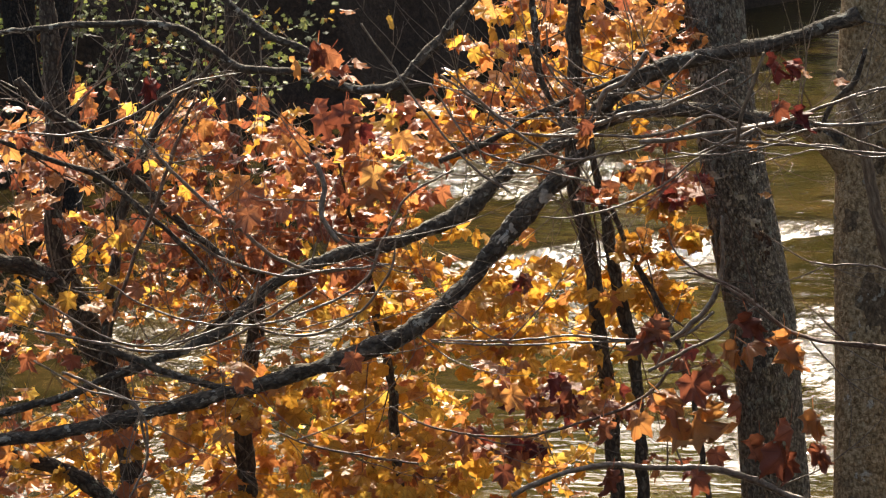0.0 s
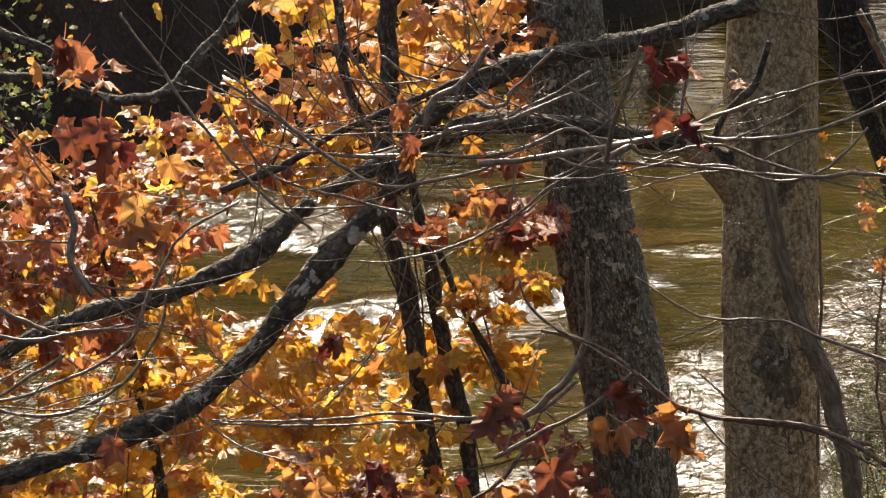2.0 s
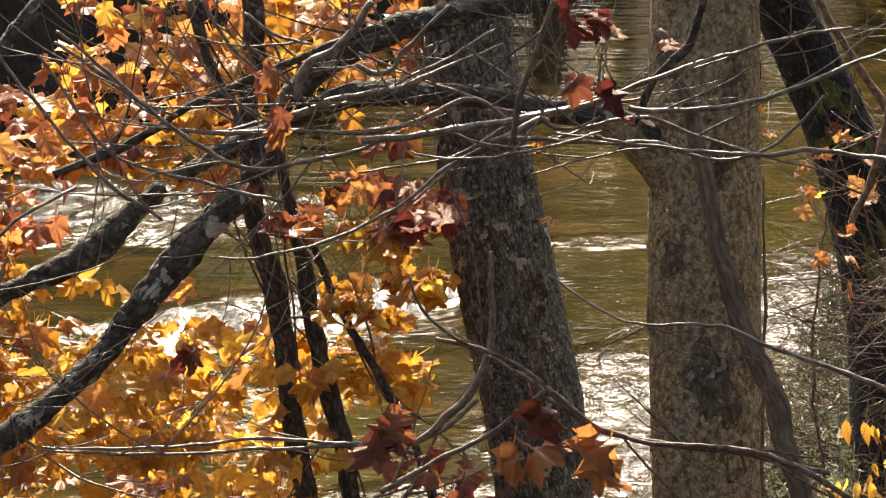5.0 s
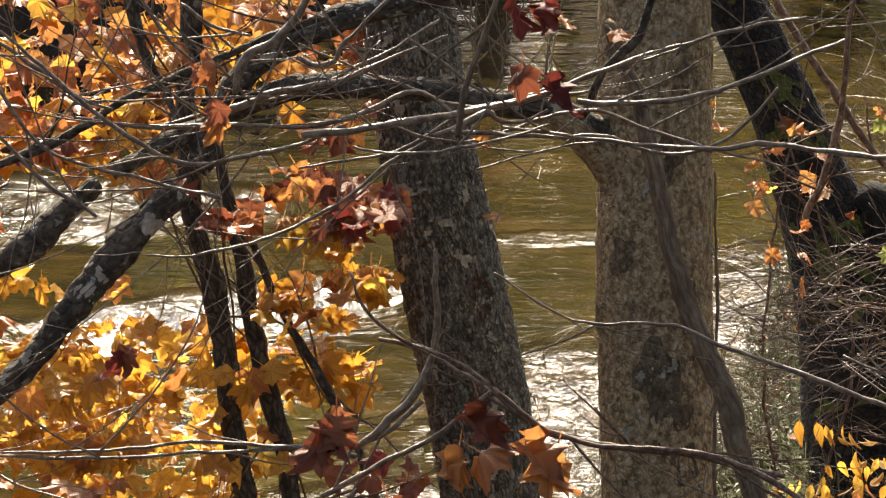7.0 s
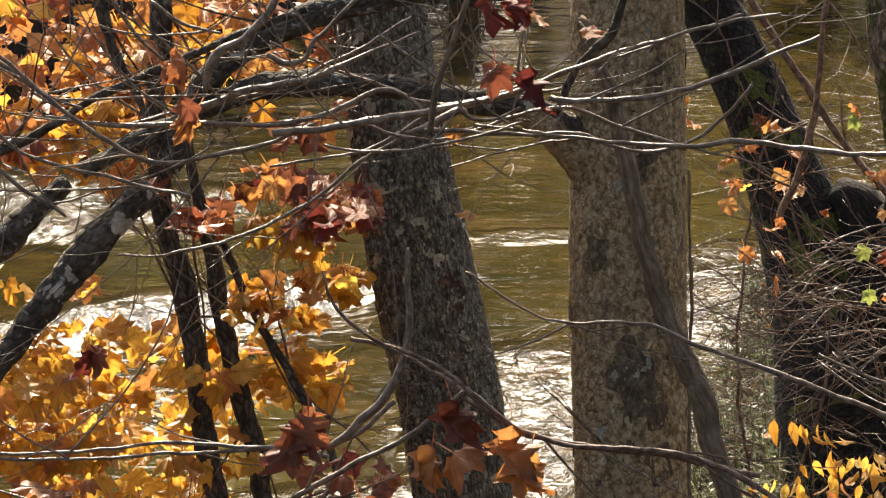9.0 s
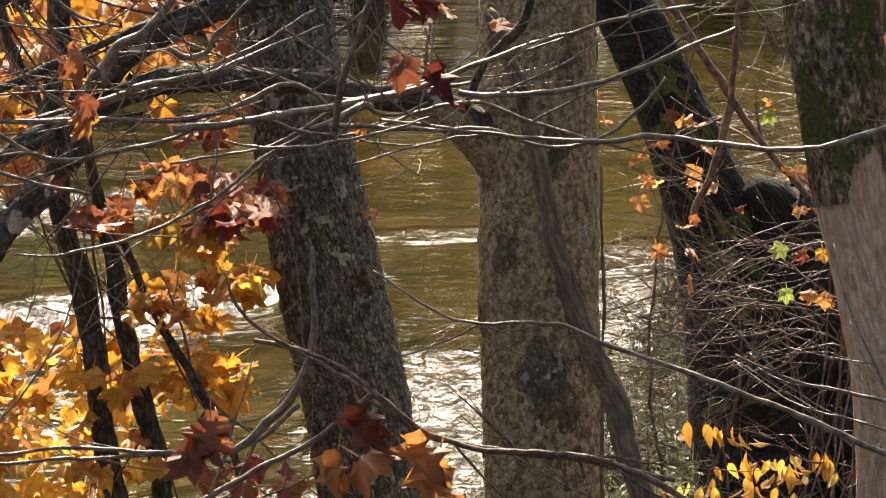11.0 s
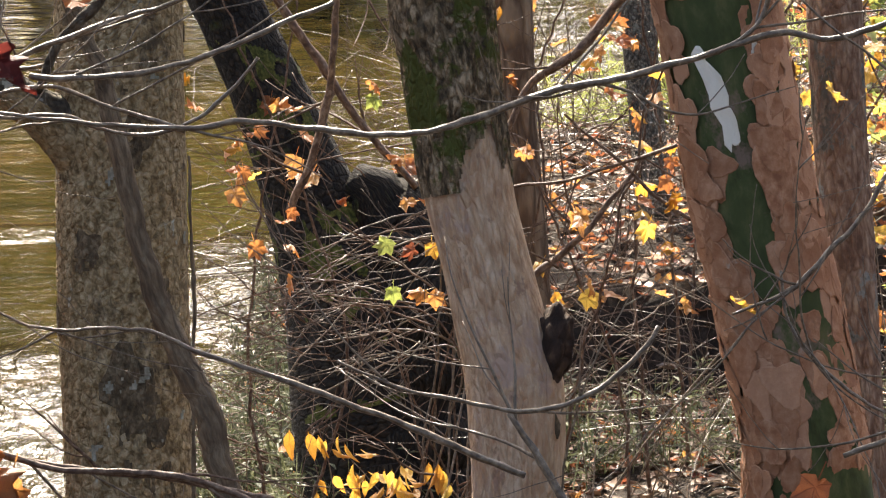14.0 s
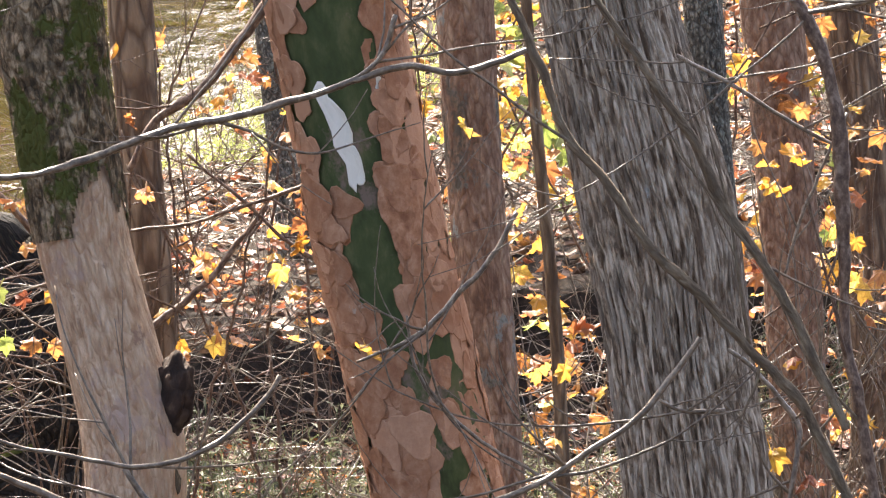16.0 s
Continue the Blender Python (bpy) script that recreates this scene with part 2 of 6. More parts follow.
def water_mat():
    k = Nodes("river_water")
    v = k.coords((0.55, 1.0, 1.0))
    rough_part = k.add("Attribute")
    rough_part.attribute_name = "riffle"
    spark = k.mask(k.noise(k.coords((0.5, 1.3, 1)), 9.0, 3.0, 0.6), 0.66, 0.72)
    riff = k.math("ADD", rough_part.outputs["Fac"], k.math("MULTIPLY", spark, 0.8))
    slow = k.noise(k.coords((0.4, 1.1, 1)), 2.2, 3.0, 0.5, 0.3)
    chop = k.noise(v, 7.5, 2.5, 0.5, 0.5)
    long = k.coords((1.25, 0.5, 1.0))
    break_up, fine = k.noise(long, 5.5, 4.0, 0.6, 0.6), k.noise(long, 28.0, 2.0, 0.5)
    calm = k.math("ADD", k.math("MULTIPLY", slow, 0.012), k.math("MULTIPLY", chop, 0.0065))
    lively = k.math("ADD", k.math("MULTIPLY", break_up, 0.062), k.math("MULTIPLY", fine, 0.006))
    h = k.math("ADD", calm, k.math("MULTIPLY", lively, riff))
    bed = k.noise(k.coords((0.5, 1, 1)), 1.7, 6.0, 0.65)
    col = k.ramp(bed, [(0.3, (0.013, 0.011, 0.003)), (0.5, (0.030, 0.022, 0.006)), (0.7, (0.068, 0.042, 0.013))])
    m = k.finish(col, k.math("ADD", 0.06, k.math("MULTIPLY", riff, 0.055)), k.bump(h, 1.0, 1.0), 0.9)
    k.b.inputs["IOR"].default_value = 1.42
    return m


SOIL, WATER = ground_mat(), water_mat()


# ---- mesh helpers ----
def give_skin(me, skin):
    a = me.attributes.new("skin", "FLOAT_VECTOR", "POINT")
    a.data.foreach_set("vector", np.asarray(skin, dtype=np.float32).ravel())


def mesh_of(name, verts, faces, smooth=True, skin=None):
    me = bpy.data.meshes.new(name)
    me.from_pydata(verts, [], faces)
    if smooth:
        me.shade_smooth()
    me.update()
    if skin:
        give_skin(me, skin)
    return me


def world_of(ob):
    m = ob.matrix_parent_inverse @ ob.matrix_basis
    return world_of(ob.parent) @ m if ob.parent else ob.matrix_basis.copy()


def part(name, me, material, parent=None, label=""):
    """Links a mesh as one object under a thing or a part."""
    if material is not None and not me.materials:
        me.materials.append(material)
        if material.name in BARKS and "skin" not in me.attributes:
            co = np.empty(len(me.vertices) * 3, dtype=np.float32)
            me.vertices.foreach_get("co", co)
            give_skin(me, co)
    ob = new(name, me)
    if parent is not None:
        ob.parent = parent
        ob.matrix_parent_inverse = world_of(parent).inverted()
    return tagged(ob, label) if label else ob


def thing(name, place, label, category, group="", kind=""):
    ob = new(name)
    ob.location = place
    ob.empty_display_size = 0.1
    return tagged(ob, label, category, group, kind)


def smooth_line(ctrl, step):
    """Points every step metres or so on a smooth curve through (x, y, z, r) points."""
    c = np.array(ctrl, float)
    if len(c) == 2:
        c = np.array([c[0], (c[0] + c[1]) / 2, c[1]])
    p = np.vstack([2 * c[0] - c[1], c, 2 * c[-1] - c[-2]])
    out = []
    for i in range(1, len(p) - 2):
        n = max(2, int(np.linalg.norm(p[i + 1, :3] - p[i, :3]) / step) + 1)
        for u in np.linspace(0, 1, n, endpoint=False):
            a, b, d, e = p[i - 1], p[i], p[i + 1], p[i + 2]
            out.append(0.5 * (2 * b + (d - a) * u + (2 * a - 5 * b + 4 * d - e) * u * u + (3 * b - a - 3 * d + e) * u ** 3))
    out.append(p[-2])
    q = np.array(out)
    q[:, 3] = np.maximum(q[:, 3], 0.0008)
    return q


def tube_into(verts, faces, line, sides=6, relief=None, rough=0.0, skin=None):
    """Adds a tapered tube along the line to the lists; relief(angle, along, radius) adds to the radius."""
    pts, rad = line[:, :3], line[:, 3]
    n = len(pts)
    way = np.gradient(pts, axis=0)
    way /= np.maximum(np.linalg.norm(way, axis=1, keepdims=True), 1e-9)
    ref = np.zeros(3)
    ref[1 if np.abs(way[:, 1]).max() < 0.85 else int(np.argmin(np.abs(way).max(axis=0)))] = -1.0
    a = ref - way * (way @ ref)[:, None]
    a /= np.maximum(np.linalg.norm(a, axis=1, keepdims=True), 1e-9)
    b = np.stack([way[:, 1] * a[:, 2] - way[:, 2] * a[:, 1], way[:, 2] * a[:, 0] - way[:, 0] * a[:, 2], way[:, 0] * a[:, 1] - way[:, 1] * a[:, 0]], 1)
    ang = np.arange(sides) * (2 * math.pi / sides)
    r = np.repeat(rad[:, None], sides, 1)
    if relief or rough:
        along = np.concatenate([[0], np.cumsum(np.linalg.norm(np.diff(pts, axis=0), axis=1))])
    if relief:
        r = r + np.array([[relief(q, s, 0) for q in ang] for s in along])
    elif rough:
        k = pts[0][0] * 7
        r = r * np.array([[1 + rough * (noise.noise((s * 7, k, q * 0.0)) + 0.6 * noise.noise((s * 26, math.cos(q) + k, math.sin(q)))) for q in ang] for s in along])
    ring = pts[:, None, :] + (np.cos(ang) * r)[:, :, None] * a[:, None, :] + (np.sin(ang) * r)[:, :, None] * b[:, None, :]
    base = len(verts)
    if skin is not None:
        far = np.concatenate([[0], np.cumsum(np.linalg.norm(np.diff(pts, axis=0), axis=1))]) + pts[0][0] * 3
        big = float(np.median(rad))
        skin.extend(np.stack([np.tile(np.cos(ang) * big, (n, 1)), np.tile(np.sin(ang) * big, (n, 1)), np.repeat(far[:, None], sides, 1)], -1).reshape(-1, 3).tolist())
    verts.extend(ring.reshape(-1, 3).tolist())
    i, j = np.meshgrid(np.arange(n - 1), np.arange(sides), indexing="ij")
    q0, q1 = base + i * sides + j, base + i * sides + (j + 1) % sides
    faces.extend(np.stack([q0, q1, q1 + sides, q0 + sides], -1).reshape(-1, 4).tolist())
    faces.append(list(range(base + sides - 1, base - 1, -1)))
    faces.append(list(range(base + (n - 1) * sides, base + n * sides)))


def tubes(name, lines, sides=6, step=0.05, rough=0.08, relief=None, kink=0.0):
    v, f, k3 = [], [], []
    for c in lines:
        line = smooth_line(c, step)
        if kink:
            k = line[0][0] * 5
            line[1:, :3] += kink * np.array([noise.noise_vector((p[0] * 6 + k, p[1] * 6, p[2] * 6)) + 0.6 * noise.noise_vector((p[0] * 17 + k, p[1] * 17, p[2] * 17)) for p in line[1:]])
        tube_into(v, f, line, sides, relief, rough, k3)
    return mesh_of(name, v, f, True, k3)


# ---- ground: the wooded near slope, the river bed and the far bank, in one sheet ----
def line_at(x, knots):
    return float(np.interp(x, [k[0] for k in knots], [k[1] for k in knots]))


NEAR_EDGE = [(-40, 24), (-6, 25), (-1, 27), (0.5, 29.5), (0.9, 33), (1.25, 37), (1.8, 40), (2.6, 41.5), (3.6, 42.3), (4.6, 45), (6, 53), (8, 75), (20, 140)]
FAR_EDGE = [(-40, 34), (-10, 40), (-7, 43.5), (-5, 46.5), (-3.4, 50), (0, 54), (3, 58), (6, 66), (9, 87), (20, 152)]


def ease(x):
    x = min(1.0, max(0.0, x))
    return x * x * (3 - 2 * x)


def height(x, y):
    wob = 0.5 * noise.noise((x * 0.9, y * 0.9, 3.1)) + 0.25 * noise.noise((x * 2.6, y * 2.6, 1.7))
    near, far = line_at(x, NEAR_EDGE) - y + wob, y - line_at(x, FAR_EDGE) + wob
    z = -0.55
    if near > -1:
        z = -0.55 + 1.35 * ease((near + 1) / 2.6) + 0.05 * min(max(near - 2, 0), 8)
        z += max(0.0, 22 - y) * 0.205 if y > -60 else 82 * 0.205
        z += 0.10 * max(0.0, x - 4.0) * ease(near / 4)
        # the eroded step in the spit of land
        z -= 0.55 * ease((x - 1.5) / 0.8) * ease((34.4 + 0.5 * wob - y) / 0.3) * ease((y - 30) / 2)
    elif far > -1:
        z = -0.55 + (2.3 - 1.4 * ease((x + 3.0) / 2.5)) * ease((far + 1) / 2.2) + 0.22 * min(max(far - 1.5, 0), 60)
    z += 0.10 * noise.noise((x * 1.7, y * 1.7, 0.2)) + 0.05 * noise.noise((x * 5.1, y * 5.1, 9.2))
    return z


def build_ground():
    xs = np.concatenate([[-600, -250, -120], np.arange(-60, -10, 2.5), np.arange(-10, 10, 0.16), np.arange(10, 60, 2.5), [120, 250, 600]])
    ys = np.concatenate([[-600, -250, -120], np.arange(-60, 22, 2.0), np.arange(22, 58, 0.16), np.arange(58, 110, 2.0), [130, 200, 320, 600]])
    verts = [(x, y, height(x, y)) for y in ys for x in xs]
    w = len(xs)
    faces = [(j * w + i, j * w + i + 1, (j + 1) * w + i + 1, (j + 1) * w + i) for j in range(len(ys) - 1) for i in range(w - 1)]
    return tagged(part("ground", mesh_of("ground", verts, faces), SOIL), "dark forest soil sloping down to the river banks", "ground", kind="structure")


build_ground()

# lively water: (x, y, half width, half length, turn in degrees, strength)
RIFFLES = [(-3.7, 42.7, 1.5, 1.3, 15, 1.9), (0.15, 35.7, 0.85, 2.4, 0, 2.1), (0.95, 37.2, 0.55, 2.3, 0, 0.6), (-1.9, 39.55, 1.7, 0.45, 36, 2.1), (-0.1, 41.7, 0.6, 0.22, 10, 0.45), (1.3, 39.3, 0.6, 1.6, 0, 1.7), (-2.9, 38.7, 1.0, 0.45, 20, 1.2),
           (4.2, 48.0, 1.3, 4.5, 0, 1.1), (1.9, 46.5, 0.5, 0.6, 0, 0.4), (-0.4, 32.6, 1.2, 1.2, 0, 0.9), (-5.4, 31.5, 1.2, 2.0, 0, 0.8), (-4.8, 36.0, 1.5, 2.2, 0, 1.0), (-2.6, 36.3, 1.0, 0.8, 10, 0.9),
           (1.5, 41.0, 0.5, 0.7, 0, 0.8), (-1.0, 33.9, 0.6, 0.5, 0, 1.2)]


def ledge(x, y):
    """The water drops a hand's width over two low ledges and rises again slowly."""
    z = 0.0
    for x0, x1, y0, slope, drop in ((-3.7, -0.75, 39.15, 0.62, 0.10), (-0.75, 0.75, 41.55, 0.35, 0.020)):
        if x0 < x < x1:
            d = y0 + slope * (x - (x0 + x1) / 2 + 0.3) + 0.16 * noise.noise((x * 2.1, 4.0, y0)) - y
            z -= drop * ease((d + 0.2) / 0.4) * (1 - ease((d - 0.3) / 2.2)) * ease((x - x0) / 0.5) * ease((x1 - x) / 0.5)
    return z


def build_water():
    xs = np.concatenate([np.arange(-60, -9, 3.0), np.arange(-9, 9, 0.1), np.arange(9, 61, 3.0)])
    ys = np.concatenate([np.arange(20, 28, 1.0), np.arange(28, 58, 0.1), np.arange(58, 150, 4.0)])
    verts = [(x, y, ledge(x, y)) for y in ys for x in xs]
    w = len(xs)
    faces = [(j * w + i, j * w + i + 1, (j + 1) * w + i + 1, (j + 1) * w + i) for j in range(len(ys) - 1) for i in range(w - 1)]
    me = mesh_of("water", verts, faces)
    a = me.attributes.new("riffle", "FLOAT", "POINT")
    vals = []
    for x, y, _ in verts:
        n = noise.noise((x * 1.3, y * 0.8, 5.0)) + 0.5 * noise.noise((x * 3.1, y * 2.2, 8.0))
        s = 0.03
        for cx, cy, hx, hy, turn, k in RIFFLES:
            c, d = math.cos(radians(turn)), math.sin(radians(turn))
            q = (((x - cx) * c + (y - cy) * d) / hx) ** 2 + (((y - cy) * c - (x - cx) * d) / hy) ** 2
            if q < 2.5:
                s = max(s, k * ease((1.35 - q + 0.8 * n) / 0.9))
        vals.append(s)
    a.data.foreach_set("value", vals)
    return tagged(part("water", me, WATER), "olive-brown river water with sparkling riffles between the banks", "river", kind="structure")


build_water()


# ---- trees ----
def ridges(deep, around, up, seed, plate=0.0, groove=0.0):
    """Bark relief: furrows that run up the trunk, broken into plates."""
    def f(a, s, r):
        x, y = math.cos(a) * around, math.sin(a) * around
        n = noise.noise((x + seed, y, s * up))
        m = noise.noise((x * 2.3, y * 2.3 + seed, s * up * 2.1))
        v = (0.5 - abs(n)) * 1.3 + 0.5 * (0.4 - abs(m))
        if groove:
            v = groove * (min(1.0, abs(n) * 6.5) + 0.5 * min(1.0, abs(m) * 5.0) - 1.0) + 0.35 * m
        if plate:
            v += plate * noise.noise((x * 0.6, y * 0.6 + seed, s * 11.0))
        v += 0.9 * noise.noise((math.cos(a) + seed, math.sin(a), s * 1.6))
        return deep * v
    return f


def furrows(deep, pitch, run, seed, girth):
    """Bark relief: narrow ridges side by side that run up the trunk and break off by turns."""
    def f(a, s, r):
        u = a * girth
        c = (u + 0.007 * noise.noise((u * 22, s * 4.5, seed)) + 0.003 * noise.noise((u * 70, s * 16, seed + 3))) / pitch
        k = math.floor(c)
        h = min(1.0, 2.4 * (1 - abs(2 * (c - k) - 1)))
        q = s / run + abs(math.sin(k * 12.9 + seed)) * 43.7
        e = q - math.floor(q)
        h *= 0.4 + 0.6 * min(1.0, 7 * min(e, 1 - e))
        return deep * (h - 0.7 + 0.22 * noise.noise((u * 60, s * 18, seed)) + 0.8 * noise.noise((math.cos(a) * 1.5 + seed, math.sin(a) * 1.5, s * 1.6)))
    return f


def whole_trunk(ctrl, top=9.0, flare=1.5):
    """The trunk's line from the ground to the top, through the points that are known (from top to bottom)."""
    c = [np.array(p) for p in ctrl][::-1]
    lo, hi = c[0], c[-1]
    d = c[1] - c[0]
    g = height(lo[0], lo[1])
    foot = lo.copy()
    drop = lo[2] - g
    lean = d[:2] / max(d[2], 0.05)
    foot[:2] = lo[:2] - lean * drop * 0.6
    foot[2] = height(foot[0], foot[1]) - 0.12
    foot[3] = lo[3] * flare
    shin = (lo + foot) / 2
    shin[3] = lo[3] * 1.06
    u = c[-1] - c[-2]
    lean = u[:2] / max(u[2], 0.05)
    out = [foot, shin, *c]
    if top > hi[2] + 0.3:
        for k in (0.35, 0.7, 1.0):
            p = hi.copy()
            p[2] = hi[2] + (top - hi[2]) * k
            p[:2] = hi[:2] + lean * (p[2] - hi[2]) * 0.7
            p[3] = hi[3] * (1 - 0.75 * k)
            out.append(p)
    even = [out[0]]
    for p, q in zip(out, out[1:]):
        n = max(1, int(np.linalg.norm(q[:3] - p[:3]) / 0.35))
        even += [p + (q - p) * (i / n) for i in range(1, n + 1)]
    return even


def wander(rng, start, way, length, r0, r1=0.0015, bend=0.25, n=6, lift=0.0):
    """A crooked twig line."""
    p, d, out = np.array(start, float), np.array(way, float), []
    d /= np.linalg.norm(d)
    for i in range(n + 1):
        k = i / n
        out.append((*p, r0 + (r1 - r0) * k))
        d = d + rng.normal(0, bend, 3) + np.array([0, 0, lift])
        d /= np.linalg.norm(d)
        p = p + d * length / n
    return out


def spray(rng, start, way, length, r0, depth=2, kids=4, lift=0.03):
    """A twig with side twigs, as a list of lines."""
    main = wander(rng, start, way, length, r0, max(0.0012, r0 * 0.25), 0.11, 6, lift)
    out = [main]
    if depth:
        for _ in range(kids):
            i = rng.integers(1, 6)
            q = np.array(main[i][:3])
            d = np.array(main[i + 1][:3]) - q
            d = d / np.linalg.norm(d) + rng.normal(0, 0.55, 3) * (1, 0.6, 1)
            out += spray(rng, q, d, length * rng.uniform(0.3, 0.6), main[i][3] * 0.6, depth - 1, max(1, kids - 1), lift)
    return out


def dress(owner, line, n, reach, material, thick=0.006):
    """Side twigs along a limb, joined."""
    c = smooth_line(line, 0.05)
    rng = np.random.default_rng(int(abs(c[0][0] * 971 + c[-1][2] * 577)))
    lines = []
    for _ in range(n):
        i = int(rng.integers(1, len(c) - 1))
        d = (c[i + 1] - c[i - 1])[:3]
        d = d / np.linalg.norm(d) * rng.choice((-1, 1, 1)) + rng.normal(0, 0.8, 3) * (1, 0.35, 1)
        lines += spray(rng, c[i][:3], d, reach * rng.uniform(0.4, 1.5), min(thick, c[i][3] * 0.6), 1, 2, 0.06)
    return tagged(part("twig_tangle", tubes("twig_tangle", lines, 5, 0.04, 0.0), material, owner), kind="stuff")


def crown_limbs(tree, rng, line, material, n=5, low=5.2):
    """Bare limbs high on the trunk, above the walk's view."""
    pts = [p for p in line if p[2] > low]
    if not pts:
        return
    for k in range(n):
        p = pts[int(rng.integers(0, len(pts)))]
        a = rng.uniform(0, 2 * math.pi)
        lines = spray(rng, p[:3], (math.cos(a), math.sin(a), 1.0), rng.uniform(1.5, 2.8), max(0.012, p[3] * 0.35), 2, 4, 0.08)
        part("limb", tubes("limb", lines, 6, 0.2, 0.05), material, tree)


def tree(ctrl, material, label, relief, sides=120, top=9.0, step=0.012, flare=1.5, seed=1, crown=5, category="tree", group="trees on the river bank"):
    full = whole_trunk(ctrl, top, flare)
    rng = np.random.default_rng(seed)
    foot = full[0]
    t = thing("tree", (foot[0], foot[1], foot[2] + 0.12), label, category, group)
    seen_lo, seen_hi = ctrl[-1][2] - 0.25, ctrl[0][2] + 0.25
    line = smooth_line(full, step)
    keep, last = [], None
    for p in line:
        inside = seen_lo < p[2] < seen_hi
        if last is None or inside or np.linalg.norm(p[:3] - last[:3]) > 0.1:
            keep.append(p)
            last = p
    v, f, k3 = [], [], []
    tube_into(v, f, np.array(keep), sides, relief, 0.0, k3)
    part("trunk", mesh_of("trunk", v, f, True, k3), material, t)
    crown_limbs(t, rng, line[::20], BARK_TWIG if material is not BARK_BLACK else BARK_STEM, crown)
    return t


def on_trunk(ctrl, z, a, lift=0.0):
    """The place on a trunk's skin at a height and an angle (0 faces the viewer, + to the right), and the way out."""
    c = np.array(sorted(ctrl, key=lambda p: p[2]))
    x, y, r = (np.interp(z, c[:, 2], c[:, k]) for k in (0, 1, 3))
    out = Vector((math.sin(a), -math.cos(a), 0))
    return Vector((x, y, z)) + out * (r + lift), out, r


def plate(ctrl, rng, z, a, w, h, lift, thick=0.0025, lobes=3.0, slant=0.0, wave=0.0, raw=False):
    """A curved flake of bark with an uneven outline, lying on the trunk with a free edge."""
    n, v, f = 18, [], []
    ph = rng.uniform(0, 9)
    ring = []
    for i in range(n):
        t = 2 * math.pi * i / n
        k = 1 + 0.22 * math.sin(lobes * t + ph) + 0.16 * noise.noise((math.cos(t) * 2 + ph, math.sin(t) * 2, ph))
        ring.append((math.cos(t) * w * k, math.sin(t) * h * k))
    curl = rng.uniform(0.0, 0.010)
    for layer, grow in ((0.0, 1.0), (thick, 0.94)):
        for u, q in [(0, 0)] + [(u * s * grow, q * s * grow) for s in (0.55, 1.0) for u, q in ring]:
            edge = (u / w) ** 2 + (q / h) ** 2
            p, out, r = on_trunk(ctrl, z + q, a + u / 0.2 - slant * q + wave * math.sin(q * 50), lift + layer + curl * edge * edge * 0.4)
            v.append(tuple(p))
    m = 1 + 2 * n
    for b, flip in ((0, True), (m, False)):
        for i in range(n):
            j = (i + 1) % n
            tri, quad = (b, b + 1 + i, b + 1 + j), (b + 1 + i, b + 1 + n + i, b + 1 + n + j, b + 1 + j)
            f += [tri[::-1], quad[::-1]] if flip else [tri, quad]
    for i in range(n):
        j = (i + 1) % n
        f.append((1 + n + i, 1 + n + j, m + 1 + n + j, m + 1 + n + i))
    return (v, f) if raw else mesh_of("bark_plate", v, f, False)


MAPLE_GREY = [(-0.58, 22.72, 4.49, 0.174), (-0.50, 22.64, 3.95, 0.179), (-0.41, 22.55, 3.50, 0.190), (-0.32, 22.47, 3.08, 0.190), (-0.27, 22.39, 2.76, 0.184)]
MAPLE_TAN = [(0.33, 21.74, 4.65, 0.201), (0.33, 21.59, 3.80, 0.208), (0.35, 21.41, 2.96, 0.204)]
BLACK = [(0.79, 28.56, 3.66, 0.129), (0.89, 28.53, 3.45, 0.139), (1.05, 28.46, 3.10, 0.161), (1.20, 28.39, 2.72, 0.193), (1.33, 28.32, 2.39, 0.257), (1.44, 28.25, 2.09, 0.348), (1.51, 28.20, 1.84, 0.399)]
DEAD = [(1.32, 21.20, 4.65, 0.150), (1.35, 21.17, 4.47, 0.140), (1.37, 21.14, 4.30, 0.137), (1.40, 21.09, 4.06, 0.135), (1.44, 21.05, 3.89, 0.133), (1.49, 21.01, 3.68, 0.140), (1.53, 20.97, 3.51, 0.151), (1.54, 20.93, 3.34, 0.149), (1.54, 20.89, 3.13, 0.140)]
BEHIND_DEAD = [(1.86, 25.62, 3.96, 0.082), (1.88, 25.54, 3.54, 0.071), (1.92, 25.46, 3.11, 0.067), (1.94, 25.40, 2.78, 0.060), (1.94, 25.31, 2.36, 0.060)]
SYCAMORE = [(2.15, 21.14, 4.75, 0.192), (2.21, 21.08, 4.42, 0.186), (2.27, 21.02, 4.09, 0.193), (2.34, 20.95, 3.76, 0.193), (2.43, 20.84, 3.30, 0.184)]
BEHIND_SYC = [(2.96, 24.54, 4.23, 0.099), (2.98, 24.44, 3.65, 0.095), (3.01, 24.32, 3.06, 0.094), (3.04, 24.20, 2.52, 0.089)]
SHAG = [(2.89, 20.56, 4.82, 0.191), (2.96, 20.49, 4.50, 0.204), (3.03, 20.43, 4.18, 0.216), (3.07, 20.36, 3.86, 0.204), (3.12, 20.25, 3.41, 0.212)]
GREEN_R = [(3.94, 25.41, 4.13, 0.073), (3.96, 25.33, 3.68, 0.068), (3.99, 25.23, 3.15, 0.073), (4.00, 25.13, 2.66, 0.073)]
RED_R = [(4.52, 27.32, 3.84, 0.124), (4.55, 27.23, 3.35, 0.118), (4.58, 27.12, 2.78, 0.113), (4.60, 26.97, 2.03, 0.113)]
EDGE_R = [(5.18, 29.21, 3.55, 0.109), (5.24, 29.08, 2.79, 0.109), (5.26, 28.88, 1.83, 0.109)]
